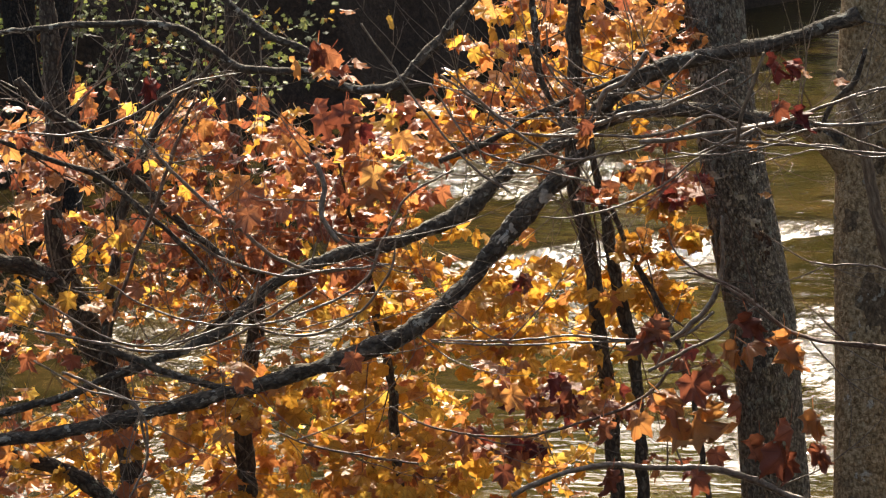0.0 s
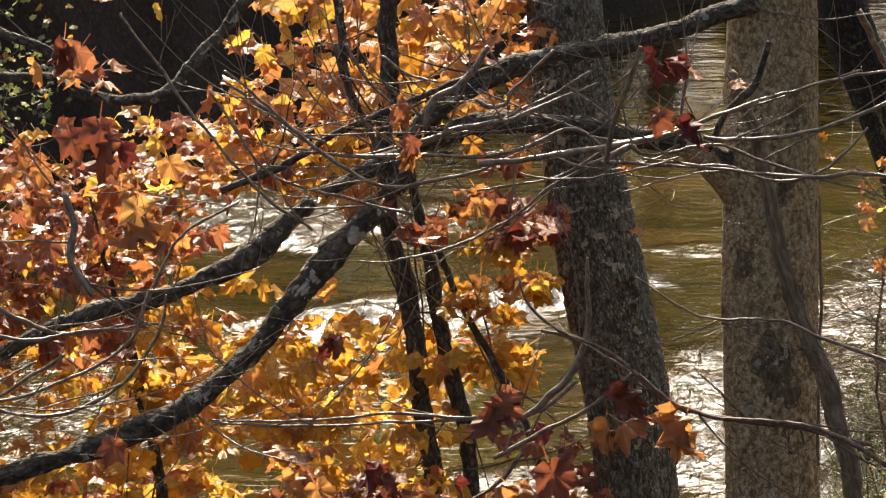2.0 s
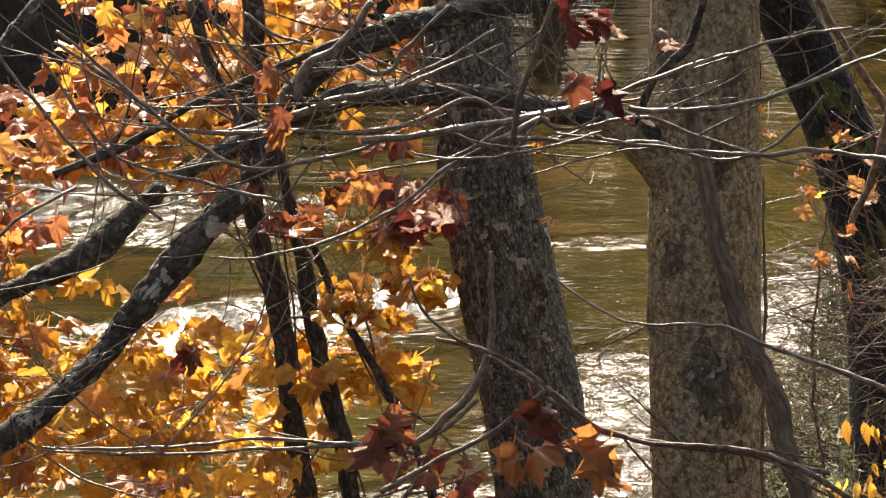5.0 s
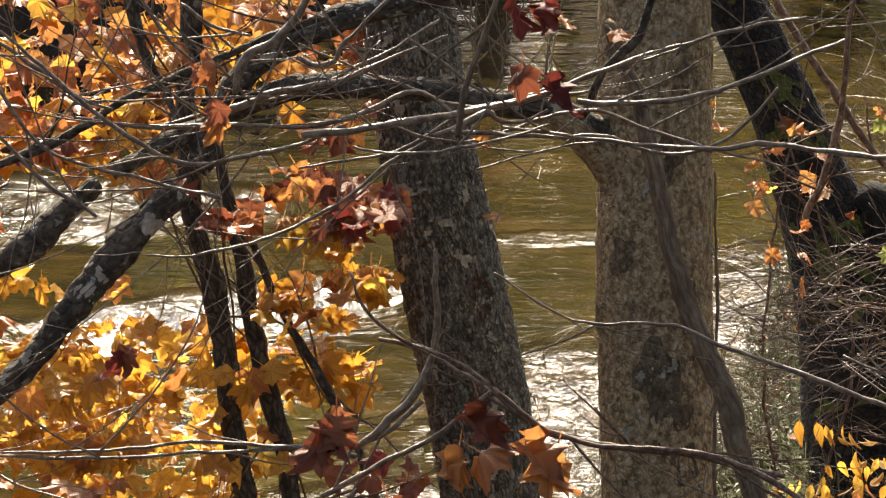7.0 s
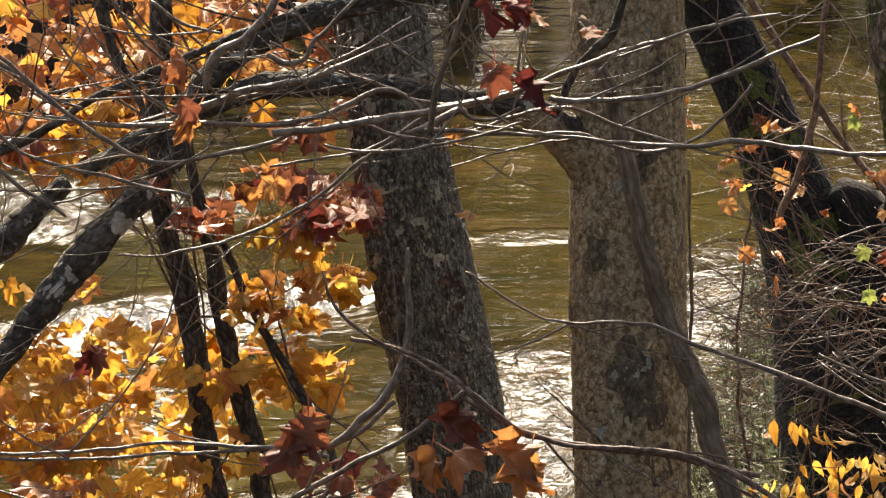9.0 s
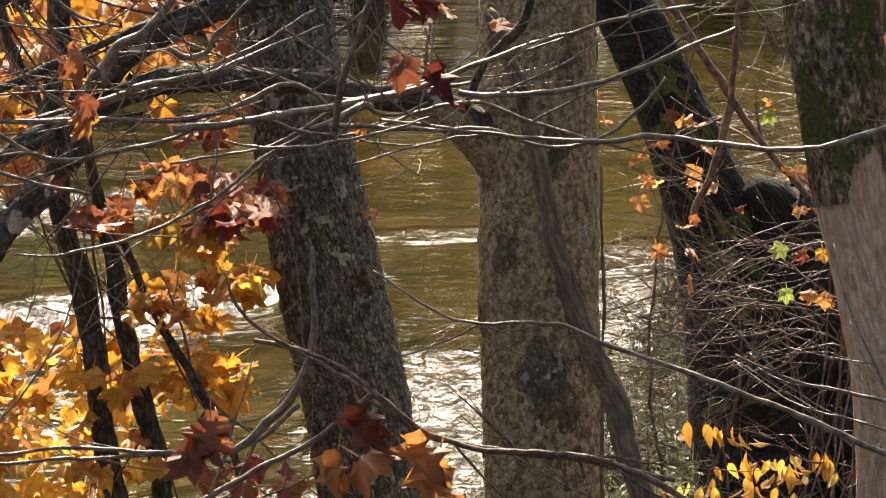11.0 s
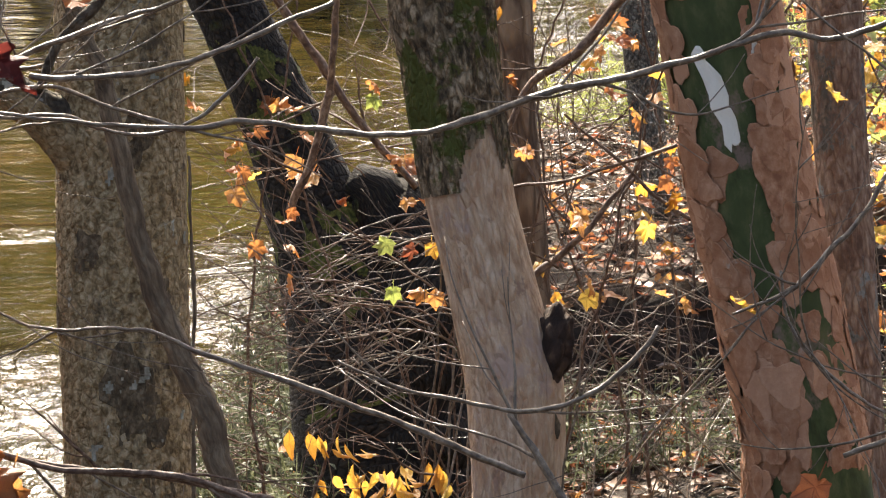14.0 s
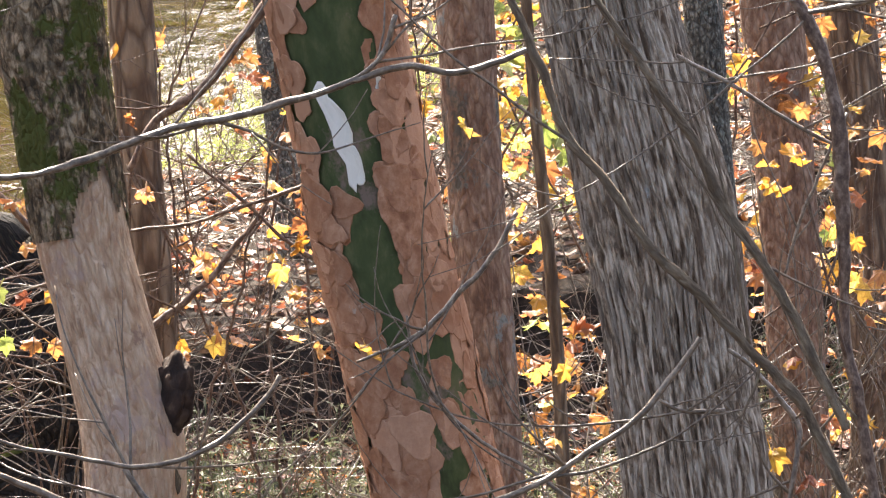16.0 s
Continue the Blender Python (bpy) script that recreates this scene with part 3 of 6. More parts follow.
POLE_R = [(3.05, 23.51, 4.27, 0.019), (3.08, 23.43, 3.82, 0.021), (3.12, 23.32, 3.26, 0.023), (3.13, 23.21, 2.74, 0.025)]
FAR_GREY = [(3.44, 37.40, 2.20, 0.100), (3.48, 37.30, 1.66, 0.097), (3.53, 37.20, 1.09, 0.100), (3.54, 37.14, 0.80, 0.103)]

maple_grey = tree(MAPLE_GREY, BARK_GREY, "dark grey maple trunk with finely furrowed bark beside the river", ridges(0.0085, 9.0, 13.0, 1.0, 0.3, 1.1), seed=1)
maple_tan = tree(MAPLE_TAN, BARK_TAN, "tan-barked maple trunk with dark stains and a long low limb", ridges(0.004, 7.0, 9.0, 4.0, 0.6, 0.8), seed=2)
black = tree(BLACK, BARK_BLACK, "leaning black tree trunk with mossy roots beside the water", ridges(0.012, 3.0, 3.0, 7.0, 0.4), 80, seed=3, step=0.03, flare=1.3)
part("stump", tubes("stump", [whole_trunk([(1.41, 28.29, 2.77, 0.075), (1.56, 28.25, 2.60, 0.188), (1.63, 28.19, 2.36, 0.238), (1.63, 28.13, 2.06, 0.276), (1.63, 28.06, 1.72, 0.314)], 0.0, 1.3)], 40, 0.03, 0.35, kink=0.05), BARK_BLACK, black, "mossy black root stump")
behind_dead = tree(BEHIND_DEAD, BARK_BROWN, "slim brown tree trunk with rough bark in the undergrowth", ridges(0.006, 4.0, 5.0, 9.0), 60, seed=4, step=0.03)
sycamore = tree(SYCAMORE, GREEN_UNDER, "sycamore trunk with peeling brown plates over green and white bark", ridges(0.003, 2.0, 2.0, 11.0), seed=5)
behind_syc = tree(BEHIND_SYC, BARK_REDDISH, "reddish brown trunk with lichen patches behind the sycamore", ridges(0.006, 4.0, 6.0, 13.0, 0.4), 60, seed=6, step=0.03)
shag = tree(SHAG, BARK_SHAG, "thick grey trunk with shaggy vertical strips of bark", furrows(0.016, 0.021, 0.30, 15.0, 0.21), 440, seed=7, step=0.010)
green_r = tree(GREEN_R, BARK_GREY, "slim grey-green trunk with lichen in the woods", ridges(0.005, 4.0, 5.0, 17.0), 50, seed=8, step=0.03)
red_r = tree(RED_R, BARK_REDDISH, "red-brown trunk in the sunlit woods", ridges(0.007, 4.0, 4.0, 19.0), 50, seed=9, step=0.03)
edge_r = tree(EDGE_R, BARK_BROWN, "brown trunk among tangled twigs in the woods", ridges(0.007, 4.0, 4.0, 21.0), 50, seed=10, step=0.03)
pole_r = tree(POLE_R, BARK_BROWN, "thin dark sapling stem beside golden leaves", None, 12, seed=12, step=0.04, top=6.0, crown=2)

far_grey = tree(FAR_GREY, BARK_GREY, "grey trunk on the spit, unseen gold crowns added above for shade", ridges(0.006, 4.0, 4.0, 25.0), 40, seed=14, step=0.04, top=8.5, crown=6)

# the dead tree: bare wood below, a sleeve of mossy bark above, a knot on its side
dead = tree(DEAD, BARE_WOOD, "dead tree trunk stripped to pale wood with mossy bark above", ridges(0.004, 3.0, 1.2, 23.0), seed=13, crown=2, top=7.5)


def sleeve():
    full = [p for p in whole_trunk(DEAD, 7.5) if p[2] > DEAD[4][2]]
    line = smooth_line([(x, y, z, r + 0.005 + 0.006 * ease((z - DEAD[3][2]) / 0.35)) for x, y, z, r in full], 0.014)
    line = line[line[:, 2] > DEAD[3][2] - 0.24]
    v, f, k3 = [], [], []
    tube_into(v, f, line, 120, ridges(0.011, 6.0, 4.0, 31.0, 0.2, 1.0), 0.0, k3)
    # a ragged lower edge
    z0 = DEAD[3][2]
    edge = [z0 + 0.30 * noise.noise((x * 6.3 + 0.4, y * 6.3, 2.3)) + 0.22 * noise.noise((x * 23, y * 23, 4.4)) for x, y, z in v]
    keep = [face for face in f[:-2] if all(v[k][2] > edge[k] for k in face)]
    return mesh_of("bark_sleeve", v, keep, True, k3)


part("bark_sleeve", sleeve(), MOSSY, dead, "brown bark overgrown with dark green moss")


def burl():
    bm = bmesh.new()
    bmesh.ops.create_icosphere(bm, subdivisions=4, radius=1)
    for q in bm.verts:
        n = 1 + 0.25 * noise.noise(q.co * 2.2) + 0.1 * noise.noise(q.co * 7)
        q.co = Vector((q.co.x * 0.05 * n, q.co.y * 0.06 * n, q.co.z * 0.10 * n))
    me = bpy.data.meshes.new("knot")
    bm.to_mesh(me)
    me.shade_smooth()
    return me


knot = part("knot", burl(), KNOT, dead, "dark broken branch knot")
knot.matrix_basis = Matrix.LocRotScale((1.65, 20.93, 3.60), Euler((0, 0.15, 0.4)), (1.25, 1.2, 1.3))
part("dark_stain", plate(DEAD, np.random.default_rng(31), 3.44, 0.95, 0.030, 0.11, 0.002, 0.003, 3.0), STAIN, dead, "brown stain running down from the knot")

# ---- limbs of the tan maple that reach out over the river ----
LIMB_LOW = [(-1.35, 21.30, 4.08, 0.053), (-1.53, 21.26, 3.91, 0.053), (-1.71, 21.20, 3.69, 0.050), (-1.95, 21.12, 3.42, 0.051), (-2.26, 21.04, 3.19, 0.051), (-2.69, 20.95, 3.04, 0.047), (-3.11, 20.87, 2.92, 0.043), (-3.63, 20.75, 2.80, 0.040), (-4.14, 20.63, 2.70, 0.037), (-4.66, 20.51, 2.67, 0.034)]
LIMB_TWIN = [(-1.65, 21.38, 4.08, 0.037), (-1.79, 21.35, 3.96, 0.051), (-1.97, 21.31, 3.82, 0.050), (-2.28, 21.25, 3.69, 0.040), (-2.62, 21.19, 3.61, 0.037), (-2.95, 21.12, 3.46, 0.034), (-3.19, 21.03, 3.24, 0.034), (-3.41, 20.97, 3.13, 0.028), (-3.80, 20.87, 2.99, 0.025), (-4.10, 20.79, 2.87, 0.025), (-4.68, 20.64, 2.75, 0.022)]
LIMB_UPPER = [(0.25, 21.58, 4.95, 0.045), (0.03, 21.57, 4.86, 0.045), (-0.11, 21.56, 4.81, 0.045), (-0.40, 21.55, 4.74, 0.047), (-0.71, 21.53, 4.68, 0.049), (-0.98, 21.51, 4.57, 0.049), (-1.16, 21.47, 4.43, 0.052), (-1.25, 21.44, 4.26, 0.049), (-1.30, 21.41, 4.12, 0.052)]
LIMB_MIDDLE = [(0.22, 21.66, 4.16, 0.091), (0.11, 21.57, 4.24, 0.074), (-0.02, 21.49, 4.33, 0.056), (-0.26, 21.49, 4.36, 0.047), (-0.53, 21.50, 4.41, 0.045), (-0.73, 21.49, 4.42, 0.047), (-0.98, 21.48, 4.40, 0.045), (-1.21, 21.45, 4.32, 0.040), (-1.43, 21.42, 4.21, 0.038), (-1.60, 21.39, 4.12, 0.034)]
LIMB_BENT = [(-4.57, 20.77, 4.85, 0.014), (-4.40, 20.82, 4.89, 0.014), (-4.00, 20.90, 4.93, 0.018), (-3.49, 20.99, 4.92, 0.022), (-3.27, 21.01, 4.80, 0.022), (-3.09, 21.02, 4.69, 0.022), (-2.78, 21.06, 4.67, 0.019), (-2.42, 21.11, 4.69, 0.014)]
LIMB_FORKED = [(-3.28, 21.06, 5.15, 0.022), (-3.00, 21.06, 4.89, 0.022), (-2.74, 21.08, 4.77, 0.022), (-2.63, 21.07, 4.61, 0.023), (-2.29, 21.10, 4.58, 0.028), (-2.13, 21.14, 4.73, 0.028), (-1.96, 21.19, 4.92, 0.028), (-1.78, 21.24, 5.15, 0.031)]
LIMB_HANGING = [(-1.57, 21.74, 5.04, 0.019), (-1.55, 21.71, 4.79, 0.019), (-1.50, 21.67, 4.51, 0.016), (-1.42, 21.65, 4.36, 0.014), (-1.34, 21.62, 4.14, 0.013)]
LONG_LIMBS = [LIMB_LOW, LIMB_TWIN, LIMB_UPPER, LIMB_MIDDLE, LIMB_BENT, LIMB_FORKED, LIMB_HANGING]


def crust(line, cut, scale, lift=0.0, kink=0.010, sides=60, step=0.007):
    """Thin patches with ragged edges that lie round a limb."""
    c = smooth_line(line, step)
    k = c[0][0] * 5
    c[1:, :3] += kink * np.array([noise.noise_vector((p[0] * 6 + k, p[1] * 6, p[2] * 6)) + 0.6 * noise.noise_vector((p[0] * 17 + k, p[1] * 17, p[2] * 17)) for p in c[1:]])
    c[:, 3] = c[:, 3] + lift if lift else c[:, 3] * 1.06
    v, f, k3 = [], [], []
    tube_into(v, f, c, sides, None, 0.0 if lift else 0.10, k3)
    far = [noise.noise(Vector(p) * scale) + 0.5 * noise.noise(Vector(p) * scale * 3.1) > cut for p in v]
    return mesh_of("lichen_crust", v, [q for q in f[:-2] if all(far[i] for i in q)], True, k3)


for line in LONG_LIMBS:
    limb = part("limb", tubes("limb", [line], 16, 0.02, 0.30, kink=0.010), BARK_LIMB, maple_tan, "dark mottled limb with pale lichen patches")
    dress(limb, line, 2, 0.75, BARK_TWIG)
    part("lichen_crust", crust(line, 0.36, 21.0), LICHEN, limb, "pale grey lichen crust")
part("limb_collar", tubes("limb_collar", [[(0.26, 21.62, 3.96, 0.070), (0.20, 21.58, 4.08, 0.072), (0.12, 21.54, 4.19, 0.066), (0.00, 21.49, 4.30, 0.056), (-0.10, 21.49, 4.345, 0.045)]], 24, 0.02, 0.10, kink=0.006), BARK_TAN, maple_tan, "swollen tan collar below the limb")
part("bare_patch", crust(LONG_LIMBS[0][:3], 0.02, 13.0), PALE, limb, "smooth pale patch of bare wood")


part("lichen_crust", crust(MAPLE_TAN, 0.60, 11.0, 0.0065, 0.0, 160, 0.010), LICHEN, maple_tan, "pale lichen blotches")
part("dark_stain", crust(MAPLE_TAN, 0.50, 6.3, 0.0055, 0.0, 160, 0.010), STAIN, maple_tan, "dark weathered blotches")
part("moss", crust(BLACK, 0.30, 5.0, 0.010, 0.0, 120, 0.012), MOSS, black, "green moss")
part("lichen_crust", crust(MAPLE_GREY, 0.40, 14.0, 0.0075, 0.0, 150, 0.010), LICHEN, maple_grey, "grey-green lichen flecks")


SAPLINGS = []


def sapling(lines, label, group="saplings at the water"):
    main = whole_trunk(lines[0], lines[0][0][2] + 0.5, 1.2)
    t = thing("sapling", tuple(main[0][:2]) + (main[0][2] + 0.12,), label, "sapling", group)
    part("stem", tubes("stem", [main], 14, 0.03, 0.16, kink=0.012), BARK_STEM, t)
    dress(t, lines[0], 7, 0.8, BARK_RED)
    SAPLINGS.append((t, lines[0]))
    for line in lines[1:]:
        b = part("branch", tubes("branch", [line], 10, 0.03, 0.16, kink=0.012), BARK_STEM, t)
        dress(b, line, 6, 0.6, BARK_TWIG)
        SAPLINGS.append((b, line))
    return t


left = sapling([
    [(-4.29, 21.84, 4.72, 0.054), (-4.25, 21.78, 4.28, 0.057), (-4.25, 21.71, 3.88, 0.054), (-4.24, 21.65, 3.60, 0.057), (-4.16, 21.62, 3.35, 0.070), (-4.02, 21.57, 3.04, 0.079), (-3.89, 21.53, 2.76, 0.073), (-3.82, 21.48, 2.48, 0.067), (-3.76, 21.39, 2.11, 0.063)],
    [(-4.12, 21.41, 3.30, 0.054), (-4.29, 21.41, 3.45, 0.054), (-4.51, 21.37, 3.51, 0.047), (-4.75, 21.34, 3.59, 0.041)],
    [(-3.81, 21.18, 2.16, 0.047), (-4.08, 21.18, 2.35, 0.047), (-4.29, 21.16, 2.43, 0.041), (-4.48, 21.14, 2.48, 0.038), (-4.73, 21.09, 2.52, 0.031)],
    [(-3.91, 21.27, 2.98, 0.031), (-3.86, 21.41, 3.56, 0.028), (-3.79, 21.49, 3.93, 0.028), (-3.67, 21.56, 4.20, 0.024), (-3.55, 21.62, 4.39, 0.019), (-3.30, 21.69, 4.64, 0.013)],
    [(-4.38, 21.28, 4.56, 0.028), (-4.23, 21.29, 4.40, 0.028), (-4.01, 21.30, 4.25, 0.028), (-3.76, 21.31, 4.03, 0.025), (-3.51, 21.31, 3.79, 0.022), (-3.23, 21.31, 3.58, 0.016)],
], "dark crooked maple sapling with mossy branches and orange leaves")
second = sapling([
    [(-3.36, 22.51, 4.69, 0.026), (-3.35, 22.45, 4.31, 0.032), (-3.28, 22.39, 3.86, 0.039), (-3.21, 22.32, 3.45, 0.045), (-3.17, 22.23, 3.04, 0.048), (-3.23, 22.13, 2.64, 0.051), (-3.23, 22.05, 2.32, 0.055), (-3.19, 21.97, 1.98, 0.055)],
    [(-3.14, 22.03, 3.05, 0.026), (-3.26, 22.04, 3.18, 0.026), (-3.32, 22.01, 3.09, 0.022), (-3.42, 21.98, 3.01, 0.016)],
], "grey-green maple sapling stem among orange leaves")
third = sapling([[(-2.62, 22.40, 3.48, 0.013), (-2.55, 22.37, 3.29, 0.019), (-2.50, 22.32, 3.04, 0.023), (-2.41, 22.26, 2.72, 0.026), (-2.38, 22.18, 2.41, 0.029), (-2.33, 22.07, 1.98, 0.029)]], "thin dark sapling stem among golden leaves")
fourth = sapling([[(-1.38, 22.33, 4.78, 0.042), (-1.37, 22.29, 4.51, 0.039), (-1.39, 22.23, 4.18, 0.037), (-1.36, 22.17, 3.82, 0.039), (-1.29, 22.13, 3.59, 0.044), (-1.24, 22.08, 3.32, 0.044), (-1.20, 22.02, 3.05, 0.044), (-1.14, 21.94, 2.69, 0.042)]], "dark maple sapling stem with golden leaves over the river")
fifth = sapling([[(-1.25, 22.20, 3.96, 0.021), (-1.19, 22.16, 3.71, 0.030), (-1.14, 22.11, 3.45, 0.035), (-1.09, 22.06, 3.23, 0.037), (-1.02, 22.02, 3.00, 0.037), (-0.98, 21.94, 2.69, 0.035)]], "leaning dark sapling stem with golden leaves")
sixth = sapling([[(-1.21, 21.89, 3.94, 0.009), (-1.11, 21.86, 3.74, 0.014), (-1.00, 21.82, 3.51, 0.016), (-0.86, 21.78, 3.27, 0.016), (-0.72, 21.72, 3.00, 0.016), (-0.65, 21.66, 2.75, 0.016)]], "thin slanting dark sapling over the water")
vine_root = thing("vine", (0.68, 20.71, 2.19), "thick brown vine climbing the tan maple", "vine")
part("stem", tubes("stem", [[(0.15, 21.05, 4.72, 0.021), (0.19, 21.03, 4.63, 0.025), (0.26, 21.01, 4.48, 0.028), (0.32, 20.96, 4.22, 0.032), (0.37, 20.91, 3.98, 0.034), (0.43, 20.87, 3.77, 0.038), (0.51, 20.84, 3.60, 0.040), (0.57, 20.80, 3.46, 0.046), (0.62, 20.76, 3.29, 0.042), (0.68, 20.71, 3.09, 0.042), (0.73, 20.60, 2.63, 0.047), (0.75, 20.49, 2.24, 0.051)]], 14, 0.02, 0.16, kink=0.012), BARK_VINE, vine_root)
part("creeper", tubes("creeper", [[(0.54, 21.40, 4.13, 0.004), (0.55, 21.33, 3.79, 0.006), (0.55, 21.27, 3.48, 0.006), (0.545, 21.20, 3.18, 0.007), (0.545, 21.16, 2.99, 0.007)]], 8, 0.02, 0.5, kink=0.006), BARK_VINE, vine_root, "thin dark creeper along the trunk's edge")

# ---- leaves ----
def leaf_shape(kind):
    """A maple leaf of five pointed lobes with its stalk, tip towards -z, facing -y; unit size. Kinds 0 to 3 differ in curl, 4 is an oval leaf, 5 a withered one."""
    half = [(0, 1.0), (6, 0.84), (12, 0.80), (19, 0.70), (27, 0.60), (35, 0.68), (41, 0.72), (50, 0.96), (58, 0.76), (66, 0.70), (76, 0.60), (87, 0.54), (98, 0.58), (110, 0.66), (121, 0.52), (142, 0.42), (162, 0.38), (174, 0.22)]
    if kind == 4:
        half = [(0, 1.15), (12, 0.82), (30, 0.56), (55, 0.44), (90, 0.42), (130, 0.50), (160, 0.62), (175, 0.70)]
    out = half + [(360 - a, r) for a, r in half[1:][::-1]]
    n = len(out)
    v, f = [(0.0, 0.0, 0.0)], []
    rings = (0.5, 1.0) if kind < 5 else (0.25, 0.5, 0.75, 1.0)
    inner = 0.22 if kind == 4 else 0.26
    for ring in rings:
        for a, r in out:
            rr = r if ring == 1 else inner * ring / 0.5 + max(0.0, ring - 0.5) * 2 * (r - inner * ring / 0.5)
            v.append((math.sin(radians(a)) * rr, 0.0, -math.cos(radians(a)) * rr))
    f += [(0, 1 + i, 1 + (i + 1) % n) for i in range(n)]
    for k in range(len(rings) - 1):
        b = 1 + k * n
        f += [(b + i, b + n + i, b + n + (i + 1) % n, b + (i + 1) % n) for i in range(n)]
    flat = list(v)
    cup, fold, wave = [(0.20, 0.15, 0.26), (0.40, 0.30, 0.34), (-0.25, 0.45, 0.34), (0.50, 0.55, 0.46), (0.2, 0.35, 0.05), (0.55, 0.75, 0.75)][kind]
    v = [(x * (1 - 0.25 * fold), fold * abs(x) - cup * (x * x + z * z) + wave * noise.noise((x * 3 + kind, z * 3, kind)), z) for x, _, z in v]
    if kind == 5:
        v = [(x * 0.80 + 0.16 * noise.noise((x * 2.5, z * 2.5, 3.3)), y + 0.22 * noise.noise((x * 6, z * 6, 7.1)), z + 0.18 * noise.noise((x * 3, z * 3, 5.7))) for x, y, z in v]
    b = len(v)
    stalk = [(-0.02, 0, 0.1), (0.02, 0, 0.1), (0.015, -0.12, 0.85), (-0.015, -0.12, 0.85)]
    v += stalk
    f.append((b, b + 1, b + 2, b + 3))
    return v, f, flat + stalk


def give_blade(me, flat):
    a = me.attributes.new("blade", "FLOAT_VECTOR", "POINT")
    a.data.foreach_set("vector", np.asarray(flat, dtype=np.float32).ravel())


LEAF = [leaf_shape(k) for k in range(6)]
LEAF_MESH = {}


def leaf_mesh(kind, material):
    key = (kind, material.name)
    if key not in LEAF_MESH:
        LEAF_MESH[key] = mesh_of("leaf", *LEAF[kind][:2])
        give_blade(LEAF_MESH[key], LEAF[kind][2])
        LEAF_MESH[key].materials.append(material)
    return LEAF_MESH[key]


def leaf_pose(rng, place, size, droop=0.5):
    """A pose for a leaf: it hangs from its stalk, turned any way round."""
    flat = rng.random() < 0.6 * min(1.0, droop * 2)
    tilt = rng.normal(-1.12, 0.28) if flat else rng.normal(-0.3, 0.6 * droop)
    return Matrix.LocRotScale(place, Euler((tilt, rng.normal(0, 0.35), rng.uniform(-2.4, 2.4) if flat else rng.normal(0, 0.9))), (size,) * 3)


def one_leaf(parent, rng, place, size, material, kind=None, droop=0.35):
    k = int(rng.integers(0, 4)) if kind is None else kind
    ob = part("leaf", leaf_mesh(k, material), None, parent)
    ob.matrix_basis = leaf_pose(rng, place, size, droop)
    return ob


def foliage(parent, seed, mid, half, n, mats, size=(0.066, 0.112), single=0, droop=0.7, kinds=-1, gather=0.35):
    """n leaves in a loose cloud, gathered along twigs; the first ones are objects of their own, the rest one mesh a material."""
    rng = np.random.default_rng(seed)
    mid, half = np.array(mid), np.array(half)
    weights = np.array([w for _, w in mats], float)
    weights /= weights.sum()
    joined, spots = {}, []
    clumps = max(4, n // 9)
    cl = rng.uniform(-1, 1, (clumps, 3))
    for i in range(n):
        q = cl[int(rng.integers(0, clumps))] + rng.normal(0, gather, 3) * (0.6, 0.6, 0.22)
        q = np.clip(q, -1.15, 1.15)
        if noise.noise(Vector((mid + q * half) * 2.1)) < -0.16:
            continue
        p = mid + q * half
        m = mats[int(rng.choice(len(mats), p=weights))][0]
        s = rng.uniform(*size)
        spots.append(p)
        if i < single:
            one_leaf(parent, rng, p, s, m, None if kinds < 0 else kinds, droop)
            continue
        mat = leaf_pose(rng, p, s, droop)
        lv, lf, flat = LEAF[int(rng.integers(0, 4)) if kinds < 0 else kinds]
        v, f, blade = joined.setdefault(m.name, ([], [], []))
        blade.extend(flat)
        b = len(v)
        arr = np.array(lv) @ np.array(mat.to_3x3()).T + np.array(mat.translation)
        v.extend(arr.tolist())
        f.extend([tuple(b + k for k in face) for face in lf])
    for name, (v, f, blade) in joined.items():
        me = mesh_of("leaves", v, f)
        give_blade(me, blade)
        tagged(part("leaves", me, bpy.data.materials[name], parent), kind="stuff")
    return spots


# ---- bare twigs and thin branches ----
def shrub(name, place, label, group=""):
    return thing(name, place, label, "shrub", group)


BRANCHES = []


def branch(parent, line, material=BARK_TWIG, seed=0, kids=3, reach=0.5):
    """A thin branch with its side twigs."""
    line = [(x, y, z, r * 0.72) for x, y, z, r in line]
    b = part("branch", tubes("branch", [line], 8, 0.02, 0.25, kink=0.008), material, parent)
    BRANCHES.append((b, line))
    if kids:
        dress(b, line, kids, reach, material)
    return b


near_shrub = shrub("shrub", (0.30, 20.60, 1.40), "bare grey maple branches hanging low over the river bank")
right_shrub = shrub("shrub", (3.40, 20.00, 1.40), "bare grey twigs in front of the shaggy trunk")
branch(near_shrub, [(-1.99, 20.18, 3.38, 0.005), (-1.62, 20.21, 3.37, 0.008), (-1.23, 20.25, 3.40, 0.009), (-0.93, 20.26, 3.38, 0.011), (-0.69, 20.26, 3.35, 0.013)], BARK_TWIG, 0)
branch(near_shrub, [(-0.23, 20.40, 3.96, 0.005), (-0.04, 20.38, 3.84, 0.006), (0.12, 20.37, 3.79, 0.007), (0.38, 20.37, 3.79, 0.009), (0.55, 20.35, 3.72, 0.011), (0.77, 20.33, 3.65, 0.013), (1.05, 20.29, 3.55, 0.014), (1.51, 20.22, 3.36, 0.016)], BARK_TWIG, 2)
